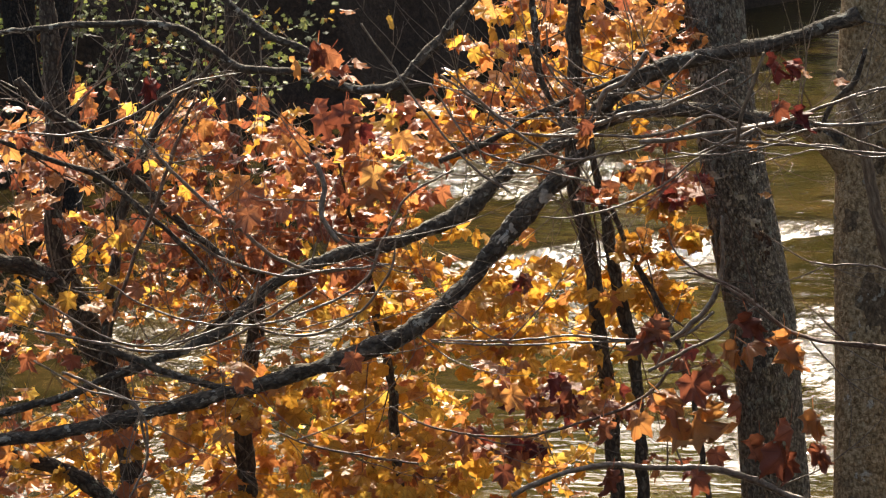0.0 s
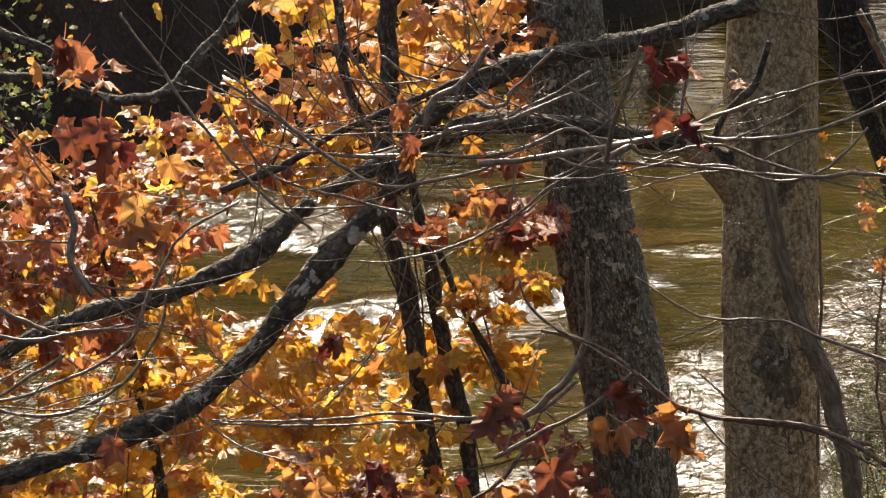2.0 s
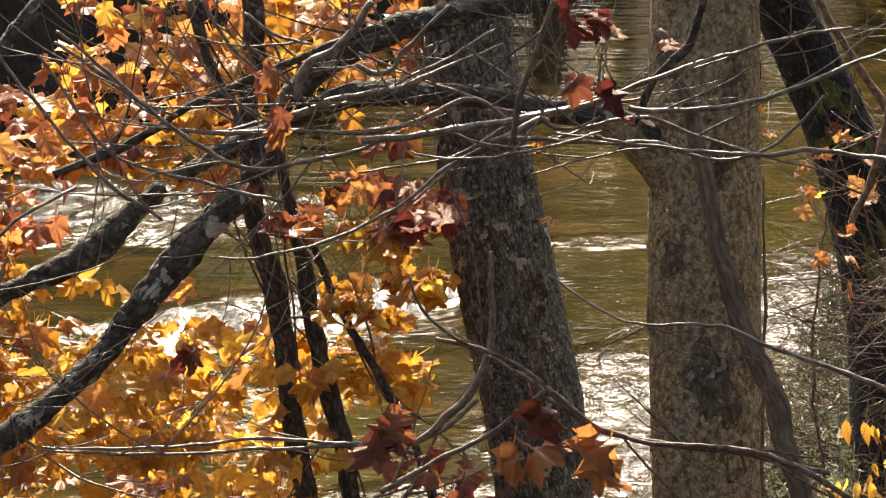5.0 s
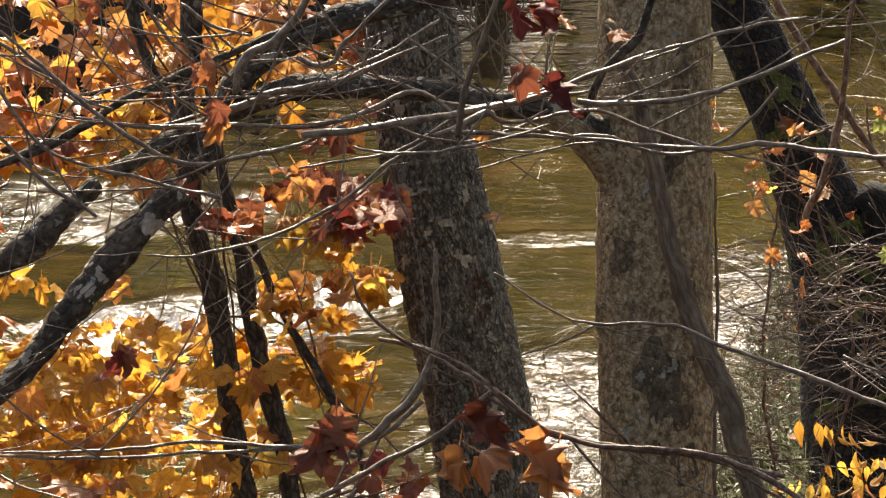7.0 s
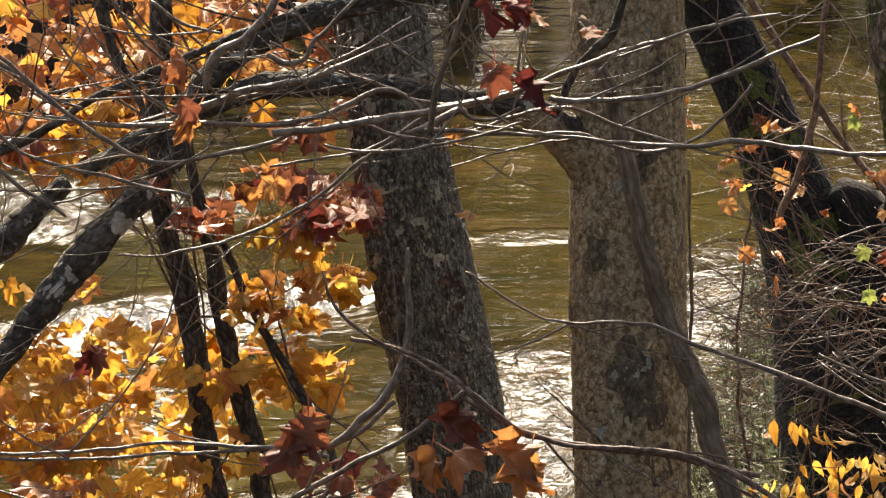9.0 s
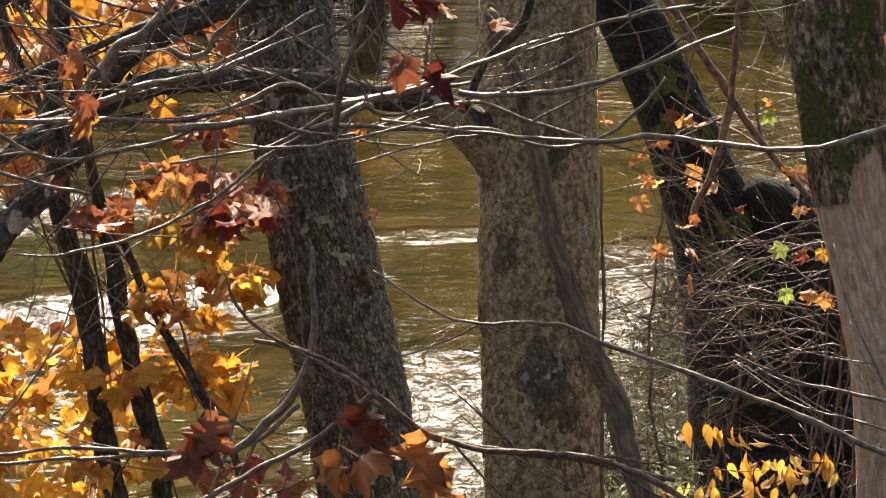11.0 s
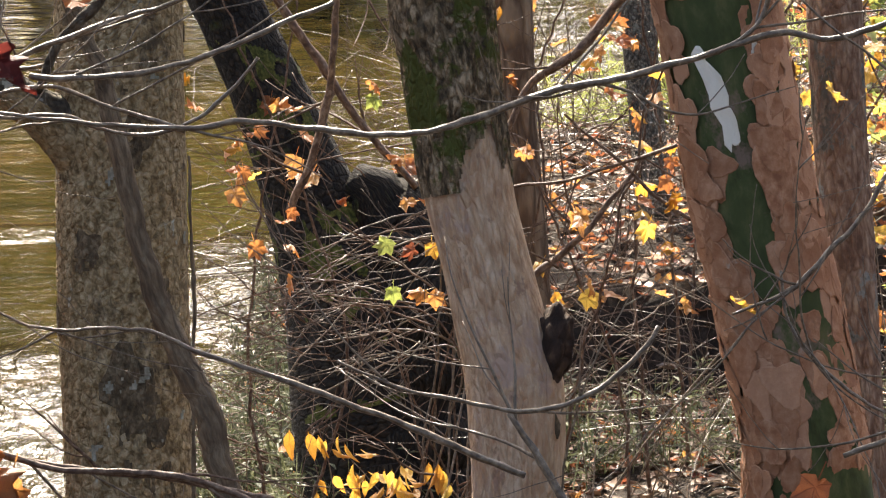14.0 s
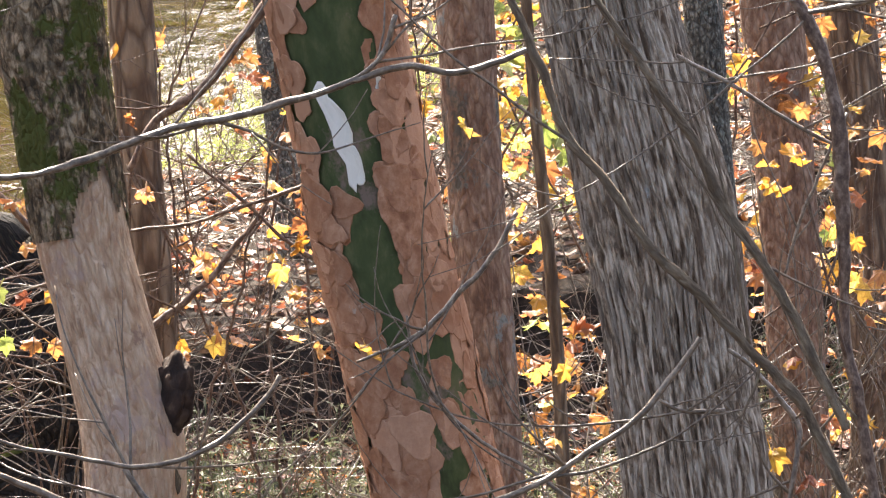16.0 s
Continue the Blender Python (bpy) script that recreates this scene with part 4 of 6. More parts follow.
branch(right_shrub, [(-0.20, 20.20, 4.50, 0.007), (0.06, 20.19, 4.47, 0.008), (0.29, 20.19, 4.44, 0.010), (0.51, 20.18, 4.43, 0.012), (0.67, 20.18, 4.45, 0.013), (0.89, 20.17, 4.43, 0.013), (1.12, 20.15, 4.41, 0.013), (1.34, 20.15, 4.45, 0.015), (1.55, 20.14, 4.53, 0.015), (1.80, 20.13, 4.58, 0.015), (2.05, 20.12, 4.65, 0.015), (2.25, 20.11, 4.71, 0.015), (2.41, 20.09, 4.69, 0.013), (2.61, 20.07, 4.76, 0.012)], BARK_TWIG, 3)
branch(right_shrub, [(2.07, 20.12, 4.65, 0.012), (2.15, 20.12, 4.70, 0.010), (2.20, 20.12, 4.75, 0.010), (2.23, 20.13, 4.85, 0.010)], BARK_TWIG, 4)
branch(near_shrub, [(0.70, 20.54, 4.82, 0.006), (0.49, 20.54, 4.75, 0.007), (0.29, 20.53, 4.68, 0.007), (0.09, 20.52, 4.62, 0.008), (-0.16, 20.51, 4.54, 0.008), (-0.36, 20.50, 4.48, 0.009), (-0.58, 20.47, 4.36, 0.007), (-0.90, 20.45, 4.31, 0.006)], BARK_TWIG, 5)
branch(near_shrub, [(-0.63, 20.39, 4.48, 0.006), (-0.41, 20.38, 4.42, 0.008), (-0.27, 20.39, 4.42, 0.008), (-0.08, 20.40, 4.49, 0.009), (0.10, 20.41, 4.52, 0.009), (0.29, 20.39, 4.46, 0.009), (0.51, 20.38, 4.39, 0.010)], BARK_TWIG, 6)
branch(near_shrub, [(-1.46, 20.54, 4.43, 0.006), (-1.20, 20.57, 4.48, 0.007), (-0.90, 20.59, 4.55, 0.008), (-0.66, 20.62, 4.65, 0.008), (-0.42, 20.65, 4.79, 0.008)], BARK_TWIG, 7)
branch(near_shrub, [(-0.90, 20.62, 4.71, 0.006), (-0.68, 20.61, 4.62, 0.007), (-0.49, 20.61, 4.55, 0.007), (-0.32, 20.60, 4.50, 0.008), (-0.12, 20.61, 4.53, 0.007), (0.10, 20.61, 4.55, 0.007)], BARK_TWIG, 8)
branch(near_shrub, [(-0.70, 19.90, 4.06, 0.005), (-0.64, 19.87, 3.92, 0.008), (-0.51, 19.86, 3.83, 0.009), (-0.33, 19.85, 3.76, 0.011), (-0.19, 19.83, 3.66, 0.012), (-0.04, 19.80, 3.54, 0.012), (0.21, 19.79, 3.49, 0.013), (0.45, 19.78, 3.48, 0.014), (0.66, 19.76, 3.41, 0.014), (0.81, 19.74, 3.32, 0.014)], BARK_RED, 9)
branch(near_shrub, [(-3.70, 20.01, 3.69, 0.006), (-3.37, 20.03, 3.51, 0.008), (-3.01, 20.07, 3.46, 0.009), (-2.71, 20.13, 3.50, 0.009), (-2.35, 20.21, 3.68, 0.011), (-2.24, 20.27, 3.91, 0.011), (-2.12, 20.32, 4.12, 0.009), (-1.88, 20.38, 4.27, 0.008)], BARK_TWIG, 10)
branch(near_shrub, [(-3.29, 20.13, 3.92, 0.009), (-3.08, 20.14, 3.80, 0.011), (-2.77, 20.16, 3.71, 0.011), (-2.54, 20.20, 3.74, 0.009), (-2.21, 20.24, 3.77, 0.008)], BARK_TWIG, 11)
branch(near_shrub, [(-2.58, 20.11, 4.34, 0.021), (-2.54, 20.09, 4.22, 0.021), (-2.55, 20.06, 4.07, 0.020), (-2.46, 20.04, 3.93, 0.021)], BARK_TWIG, 12)
branch(near_shrub, [(-2.19, 20.08, 3.03, 0.006), (-1.98, 20.07, 2.93, 0.008), (-1.55, 20.10, 2.87, 0.009), (-1.10, 20.15, 2.97, 0.011), (-0.83, 20.20, 3.09, 0.012), (-0.69, 20.24, 3.24, 0.012)], BARK_RED, 14)
branch(near_shrub, [(-1.52, 19.92, 2.59, 0.022), (-1.36, 19.96, 2.67, 0.022), (-1.06, 19.99, 2.75, 0.024), (-0.70, 20.01, 2.74, 0.024), (-0.37, 20.01, 2.73, 0.029), (0.03, 19.98, 2.58, 0.029)], BARK_TWIG, 15)
branch(near_shrub, [(-1.98, 20.18, 3.37, 0.007), (-1.67, 20.20, 3.35, 0.008), (-1.33, 20.23, 3.36, 0.008), (-0.92, 20.26, 3.38, 0.010), (-0.66, 20.27, 3.40, 0.011), (-0.47, 20.31, 3.53, 0.012)], BARK_TWIG, 16)
branch(near_shrub, [(-4.22, 20.01, 3.68, 0.006), (-3.92, 20.03, 3.50, 0.008), (-3.59, 20.06, 3.34, 0.009), (-3.26, 20.12, 3.37, 0.009), (-2.99, 20.19, 3.48, 0.008), (-2.72, 20.25, 3.60, 0.006)], BARK_TWIG, 17)
branch(near_shrub, [(-4.29, 20.15, 4.48, 0.006), (-3.94, 20.22, 4.45, 0.008), (-3.64, 20.29, 4.53, 0.009), (-3.31, 20.37, 4.71, 0.008), (-3.05, 20.42, 4.76, 0.006)], BARK_TWIG, 18)
branch(near_shrub, [(-4.09, 19.94, 3.27, 0.008), (-3.82, 19.96, 3.11, 0.009), (-3.55, 19.99, 3.03, 0.009), (-3.48, 19.94, 2.78, 0.009), (-3.57, 19.86, 2.55, 0.008)], BARK_TWIG, 19)
branch(near_shrub, [(-2.83, 20.07, 2.89, 0.006), (-2.59, 20.08, 2.80, 0.008), (-2.28, 20.10, 2.74, 0.009), (-2.04, 20.12, 2.71, 0.009)], BARK_RED, 20)
branch(near_shrub, [(-1.94, 20.36, 4.82, 0.008), (-1.73, 20.35, 4.65, 0.009), (-1.52, 20.34, 4.47, 0.011), (-1.27, 20.34, 4.35, 0.012), (-1.00, 20.36, 4.38, 0.011), (-0.74, 20.38, 4.47, 0.009)], BARK_TWIG, 21)
branch(near_shrub, [(-2.37, 20.35, 5.06, 0.008), (-2.18, 20.33, 4.80, 0.009), (-2.00, 20.31, 4.56, 0.009), (-1.75, 20.29, 4.29, 0.011), (-1.57, 20.28, 4.17, 0.009)], BARK_TWIG, 22)
branch(near_shrub, [(-2.00, 20.34, 4.74, 0.008), (-1.76, 20.31, 4.41, 0.009), (-1.51, 20.31, 4.32, 0.009), (-1.15, 20.32, 4.23, 0.009)], BARK_TWIG, 23)
branch(near_shrub, [(-1.40, 20.27, 4.04, 0.005), (-1.23, 20.28, 4.04, 0.006), (-0.97, 20.31, 4.11, 0.008), (-0.76, 20.34, 4.21, 0.008), (-0.59, 20.37, 4.34, 0.009), (-0.45, 20.38, 4.42, 0.011)], BARK_TWIG, 24)
branch(right_shrub, [(2.52, 19.71, 4.36, 0.008), (2.46, 19.70, 4.26, 0.010), (2.37, 19.69, 4.15, 0.012), (2.26, 19.68, 4.04, 0.011), (2.16, 19.68, 3.99, 0.009), (2.07, 19.68, 3.96, 0.006)], BARK_TWIG, 25)
branch(right_shrub, [(2.21, 19.69, 4.08, 0.005), (2.24, 19.66, 3.93, 0.007), (2.30, 19.63, 3.83, 0.008), (2.40, 19.60, 3.74, 0.008), (2.52, 19.57, 3.67, 0.008), (2.66, 19.53, 3.57, 0.009)], BARK_TWIG, 26)
branch(right_shrub, [(2.98, 19.38, 4.06, 0.010), (2.87, 19.37, 3.92, 0.012), (2.78, 19.36, 3.83, 0.012), (2.64, 19.36, 3.74, 0.012), (2.50, 19.36, 3.66, 0.012), (2.36, 19.37, 3.60, 0.012)], BARK_TWIG, 27)
branch(right_shrub, [(2.91, 19.65, 3.83, 0.007), (2.98, 19.64, 3.80, 0.009), (3.09, 19.62, 3.80, 0.011)], BARK_TWIG, 28)
branch(right_shrub, [(3.10, 19.65, 3.97, 0.008), (3.19, 19.62, 3.89, 0.010), (3.28, 19.59, 3.78, 0.012), (3.28, 19.56, 3.69, 0.012), (3.25, 19.53, 3.54, 0.011)], BARK_TWIG, 29)
branch(right_shrub, [(2.45, 19.42, 5.03, 0.015), (2.53, 19.38, 4.85, 0.017), (2.60, 19.34, 4.65, 0.018), (2.72, 19.30, 4.50, 0.018), (2.82, 19.25, 4.34, 0.020), (2.94, 19.21, 4.22, 0.020), (3.08, 19.16, 4.07, 0.020), (3.21, 19.11, 3.92, 0.020), (3.34, 19.03, 3.65, 0.020)], BARK_VINE, 30, 2)
branch(right_shrub, [(2.61, 19.42, 5.16, 0.011), (2.73, 19.37, 4.94, 0.015), (2.83, 19.33, 4.80, 0.017), (2.93, 19.29, 4.64, 0.020), (3.03, 19.24, 4.43, 0.020), (3.15, 19.18, 4.25, 0.020), (3.25, 19.13, 4.04, 0.020), (3.33, 19.07, 3.86, 0.018)], BARK_VINE, 31, 2)
branch(right_shrub, [(3.24, 19.51, 5.00, 0.023), (3.32, 19.47, 4.83, 0.026), (3.36, 19.43, 4.66, 0.028), (3.37, 19.40, 4.47, 0.028), (3.37, 19.36, 4.27, 0.025), (3.37, 19.32, 4.06, 0.022), (3.40, 19.27, 3.88, 0.022), (3.44, 19.21, 3.61, 0.022), (3.47, 19.09, 3.16, 0.023), (3.47, 18.98, 2.72, 0.026)], BARK_RED, 32)
branch(right_shrub, [(3.26, 19.49, 4.93, 0.009), (3.39, 19.47, 4.95, 0.011), (3.55, 19.45, 4.99, 0.011)], BARK_TWIG, 33)
branch(right_shrub, [(2.98, 19.82, 4.77, 0.008), (3.07, 19.80, 4.72, 0.008), (3.18, 19.77, 4.66, 0.008), (3.32, 19.73, 4.57, 0.008), (3.44, 19.70, 4.51, 0.006)], BARK_TWIG, 34)
branch(right_shrub, [(3.26, 19.67, 4.17, 0.006), (3.31, 19.69, 4.34, 0.007), (3.36, 19.70, 4.45, 0.007), (3.44, 19.72, 4.62, 0.005)], BARK_TWIG, 35)
branch(right_shrub, [(1.43, 19.78, 3.65, 0.011), (1.49, 19.75, 3.56, 0.015), (1.56, 19.72, 3.44, 0.018), (1.60, 19.70, 3.38, 0.020)], BARK_TWIG, 36)
branch(right_shrub, [(0.93, 19.74, 3.82, 0.007), (1.13, 19.71, 3.74, 0.008), (1.37, 19.69, 3.69, 0.010), (1.49, 19.68, 3.68, 0.011), (1.65, 19.67, 3.72, 0.011), (1.78, 19.68, 3.82, 0.011), (1.86, 19.70, 3.92, 0.010)], BARK_TWIG, 37)
branch(right_shrub, [(0.73, 23.74, 4.58, 0.022), (0.88, 23.70, 4.31, 0.022), (1.06, 23.65, 4.03, 0.022), (1.21, 23.60, 3.82, 0.020), (1.38, 23.56, 3.62, 0.016)], BARK_RED, 38)
branch(right_shrub, [(1.10, 22.73, 4.68, 0.013), (1.07, 22.70, 4.44, 0.015), (1.05, 22.66, 4.20, 0.017), (0.99, 22.62, 3.94, 0.019), (0.90, 22.58, 3.72, 0.021)], BARK_RED, 39)
branch(right_shrub, [(2.38, 24.62, 4.38, 0.025), (2.22, 24.60, 4.16, 0.025), (2.03, 24.58, 3.93, 0.023), (1.86, 24.58, 3.81, 0.021), (1.77, 24.55, 3.65, 0.016)], BARK_RED, 40)
branch(right_shrub, [(1.83, 24.45, 3.10, 0.019), (1.98, 24.46, 3.21, 0.019), (2.14, 24.48, 3.38, 0.016), (2.25, 24.49, 3.53, 0.012)], BARK_RED, 41)
branch(right_shrub, [(1.94, 24.06, 3.79, 0.006), (2.10, 24.02, 3.65, 0.008), (2.30, 23.97, 3.48, 0.010), (2.52, 23.92, 3.34, 0.010)], BARK_RED, 42)
branch(right_shrub, [(1.74, 24.03, 3.53, 0.008), (1.94, 24.02, 3.55, 0.009), (2.14, 24.01, 3.61, 0.010), (2.34, 24.00, 3.68, 0.010)], BARK_RED, 43)
branch(near_shrub, [(-0.29, 20.27, 4.34, 0.005), (-0.05, 20.29, 4.41, 0.005), (0.16, 20.29, 4.44, 0.006)], BARK_TWIG, 44)
branch(near_shrub, [(-0.62, 20.35, 3.74, 0.009), (-0.48, 20.34, 3.70, 0.011), (-0.26, 20.32, 3.58, 0.012), (-0.07, 20.29, 3.44, 0.013), (0.16, 20.28, 3.39, 0.014), (0.48, 20.27, 3.35, 0.014), (0.76, 20.25, 3.29, 0.014)], BARK_RED, 45)
branch(near_shrub, [(-1.99, 20.75, 4.24, 0.024), (-1.87, 20.75, 4.29, 0.024), (-1.75, 20.75, 4.34, 0.024), (-1.63, 20.75, 4.41, 0.021), (-1.52, 20.75, 4.48, 0.021), (-1.36, 20.75, 4.56, 0.021), (-1.23, 20.75, 4.62, 0.021), (-1.09, 20.75, 4.68, 0.019), (-0.95, 20.75, 4.74, 0.019), (-0.78, 20.75, 4.80, 0.017)], BARK_LIMB, 0, 3)
branch(near_shrub, [(-1.14, 20.55, 4.49, 0.021), (-0.98, 20.55, 4.55, 0.019), (-0.77, 20.55, 4.59, 0.017), (-0.70, 20.55, 4.62, 0.014), (-0.52, 20.55, 4.70, 0.009), (-0.39, 20.55, 4.75, 0.007)], BARK_TWIG, 0, 1)
branch(near_shrub, [(-1.65, 20.45, 4.48, 0.009), (-1.42, 20.45, 4.45, 0.012), (-1.29, 20.45, 4.45, 0.012), (-1.11, 20.45, 4.46, 0.012), (-0.92, 20.45, 4.45, 0.012), (-0.77, 20.45, 4.47, 0.012), (-0.66, 20.45, 4.51, 0.012), (-0.52, 20.45, 4.57, 0.012), (-0.43, 20.45, 4.55, 0.012), (-0.37, 20.45, 4.50, 0.014)], BARK_TWIG, 0, 1)
branch(near_shrub, [(-0.88, 20.35, 4.44, 0.019), (-0.69, 20.35, 4.46, 0.019), (-0.54, 20.35, 4.49, 0.019), (-0.37, 20.35, 4.51, 0.019), (-0.24, 20.35, 4.54, 0.019), (-0.12, 20.35, 4.57, 0.016), (-0.01, 20.35, 4.61, 0.014), (0.07, 20.35, 4.64, 0.012), (0.26, 20.35, 4.71, 0.012), (0.45, 20.35, 4.77, 0.009), (0.63, 20.35, 4.82, 0.009), (0.82, 20.35, 4.86, 0.007)], BARK_TWIG, 0, 1)
branch(near_shrub, [(-0.43, 20.30, 4.45, 0.012), (-0.33, 20.30, 4.49, 0.019), (-0.25, 20.30, 4.53, 0.019), (-0.23, 20.30, 4.51, 0.012), (-0.18, 20.30, 4.49, 0.009), (-0.10, 20.30, 4.51, 0.009), (-0.05, 20.30, 4.54, 0.007)], BARK_TWIG, 0, 0)
branch(near_shrub, [(-0.37, 20.25, 4.47, 0.012), (-0.22, 20.25, 4.46, 0.012), (-0.03, 20.25, 4.46, 0.009), (0.16, 20.25, 4.46, 0.009), (0.26, 20.25, 4.42, 0.009), (0.39, 20.25, 4.40, 0.009), (0.48, 20.25, 4.42, 0.009), (0.58, 20.25, 4.47, 0.009), (0.65, 20.25, 4.54, 0.007), (0.72, 20.25, 4.63, 0.007)], BARK_TWIG, 0, 0)
branch(near_shrub, [(-0.70, 20.15, 4.44, 0.005), (-0.59, 20.15, 4.42, 0.007), (-0.46, 20.15, 4.42, 0.007), (-0.31, 20.15, 4.44, 0.007), (-0.18, 20.15, 4.47, 0.007), (-0.04, 20.15, 4.51, 0.005)], BARK_TWIG, 0, 0)
branch(near_shrub, [(0.05, 20.20, 4.59, 0.014), (0.16, 20.20, 4.58, 0.014), (0.35, 20.20, 4.59, 0.014), (0.44, 20.20, 4.61, 0.012), (0.56, 20.20, 4.64, 0.012), (0.69, 20.20, 4.69, 0.012), (0.82, 20.20, 4.75, 0.009), (0.95, 20.20, 4.80, 0.009)], BARK_TWIG, 0, 0)
branch(near_shrub, [(0.07, 20.50, 4.49, 0.019), (0.14, 20.50, 4.64, 0.021), (0.23, 20.50, 4.73, 0.024), (0.28, 20.50, 4.82, 0.021), (0.31, 20.50, 4.94, 0.019)], BARK_LIMB, 0, 0)
branch(near_shrub, [(-1.56, 21.60, 4.74, 0.017), (-1.53, 21.60, 4.60, 0.017), (-1.48, 21.60, 4.50, 0.017), (-1.45, 21.60, 4.44, 0.015)], BARK_STEM, 0, 1)
branch(near_shrub, [(-1.47, 20.90, 4.85, 0.010), (-1.37, 20.90, 4.69, 0.010), (-1.27, 20.90, 4.60, 0.007)], BARK_TWIG, 0, 0)
branch(near_shrub, [(-0.85, 20.50, 4.91, 0.016), (-0.90, 20.50, 4.83, 0.019), (-0.98, 20.50, 4.74, 0.021), (-1.07, 20.50, 4.69, 0.021), (-1.10, 20.50, 4.62, 0.019), (-1.11, 20.50, 4.56, 0.014)], BARK_TWIG, 0, 0)
branch(near_shrub, [(-1.30, 20.60, 4.85, 0.007), (-1.20, 20.60, 4.78, 0.009), (-1.06, 20.60, 4.74, 0.007)], BARK_TWIG, 0, 0)
branch(near_shrub, [(-1.96, 20.50, 4.76, 0.009), (-1.84, 20.50, 4.68, 0.012), (-1.73, 20.50, 4.60, 0.012), (-1.61, 20.50, 4.53, 0.009), (-1.53, 20.50, 4.50, 0.007)], BARK_TWIG, 0, 1)
branch(near_shrub, [(-0.90, 20.40, 4.70, 0.012), (-0.83, 20.40, 4.67, 0.014), (-0.77, 20.40, 4.69, 0.012), (-0.75, 20.40, 4.74, 0.012), (-0.69, 20.40, 4.80, 0.009), (-0.58, 20.40, 4.91, 0.009)], BARK_TWIG, 0, 0)
branch(near_shrub, [(-0.52, 20.30, 4.79, 0.007), (-0.39, 20.30, 4.69, 0.009), (-0.31, 20.30, 4.63, 0.007), (-0.23, 20.30, 4.59, 0.007)], BARK_TWIG, 0, 0)
branch(near_shrub, [(-0.21, 20.10, 4.98, 0.012), (-0.27, 20.10, 4.79, 0.014), (-0.32, 20.10, 4.65, 0.016), (-0.35, 20.10, 4.49, 0.016)], BARK_VINE, 0, 1)
branch(near_shrub, [(-0.42, 20.05, 4.11, 0.009), (-0.42, 20.05, 3.99, 0.014), (-0.42, 20.05, 3.88, 0.016), (-0.43, 20.05, 3.76, 0.018), (-0.46, 20.05, 3.67, 0.021), (-0.51, 20.05, 3.59, 0.021), (-0.59, 20.05, 3.51, 0.021), (-0.69, 20.05, 3.43, 0.016)], BARK_TWIG, 0, 0)
branch(near_shrub, [(-0.80, 20.00, 3.27, 0.016), (-0.68, 20.00, 3.34, 0.014), (-0.49, 20.00, 3.44, 0.011), (-0.42, 20.00, 3.48, 0.011), (-0.31, 20.00, 3.58, 0.009), (-0.24, 20.00, 3.64, 0.007)], BARK_TWIG, 0, 1)
branch(near_shrub, [(-3.87, 20.90, 3.15, 0.034), (-3.65, 20.90, 3.06, 0.034), (-3.43, 20.90, 2.98, 0.030), (-3.18, 20.90, 2.92, 0.026)], BARK_LIMB, 0, 0)
branch(near_shrub, [(-4.15, 20.30, 3.36, 0.011), (-3.87, 20.30, 3.31, 0.011), (-3.56, 20.30, 3.26, 0.011), (-3.32, 20.30, 3.27, 0.011), (-3.10, 20.30, 3.33, 0.011), (-2.85, 20.30, 3.46, 0.011), (-2.61, 20.30, 3.62, 0.011)], BARK_TWIG, 0, 1)
branch(near_shrub, [(-3.98, 20.20, 3.15, 0.011), (-3.73, 20.20, 3.05, 0.015), (-3.58, 20.20, 2.97, 0.015), (-3.54, 20.20, 2.85, 0.011), (-3.52, 20.20, 2.69, 0.011)], BARK_TWIG, 0, 1)
branch(near_shrub, [(-3.60, 20.40, 4.45, 0.011), (-3.32, 20.40, 4.15, 0.015), (-3.05, 20.40, 3.93, 0.015), (-2.86, 20.40, 3.78, 0.015), (-2.62, 20.40, 3.69, 0.011), (-2.37, 20.40, 3.73, 0.007)], BARK_TWIG, 0, 2)
branch(near_shrub, [(-2.93, 20.40, 3.63, 0.011), (-2.96, 20.40, 3.44, 0.011), (-2.87, 20.40, 3.35, 0.011), (-2.62, 20.40, 3.35, 0.011), (-2.38, 20.40, 3.48, 0.011), (-2.22, 20.40, 3.70, 0.011), (-2.19, 20.40, 3.86, 0.007)], BARK_TWIG, 0, 1)
branch(near_shrub, [(-3.27, 20.50, 4.65, 0.007), (-3.43, 20.50, 4.25, 0.015), (-3.52, 20.50, 3.97, 0.015), (-3.62, 20.50, 3.75, 0.015), (-3.74, 20.50, 3.40, 0.011)], BARK_RED, 0, 2)
branch(near_shrub, [(-4.37, 20.60, 4.34, 0.019), (-4.12, 20.60, 4.25, 0.022), (-3.84, 20.60, 4.16, 0.022), (-3.57, 20.60, 3.95, 0.022), (-3.35, 20.60, 3.76, 0.019), (-3.14, 20.60, 3.52, 0.015)], BARK_STEM, 0, 2)


def arc(rng, start, way, length, r0, turn):
    """A slim twig that bends evenly, with its tip turned up; two to four shoots stand off it."""
    p, a, out = np.array(start, float), math.atan2(way[2], way[0]), []
    deep = rng.normal(0, 0.12)
    n = 9
    for i in range(n + 1):
        out.append((*p, r0 + (0.0011 - r0) * i / n))
        a += turn / n + rng.normal(0, 0.045)
        p = p + np.array((math.cos(a), deep, math.sin(a))) * length / n
    return out


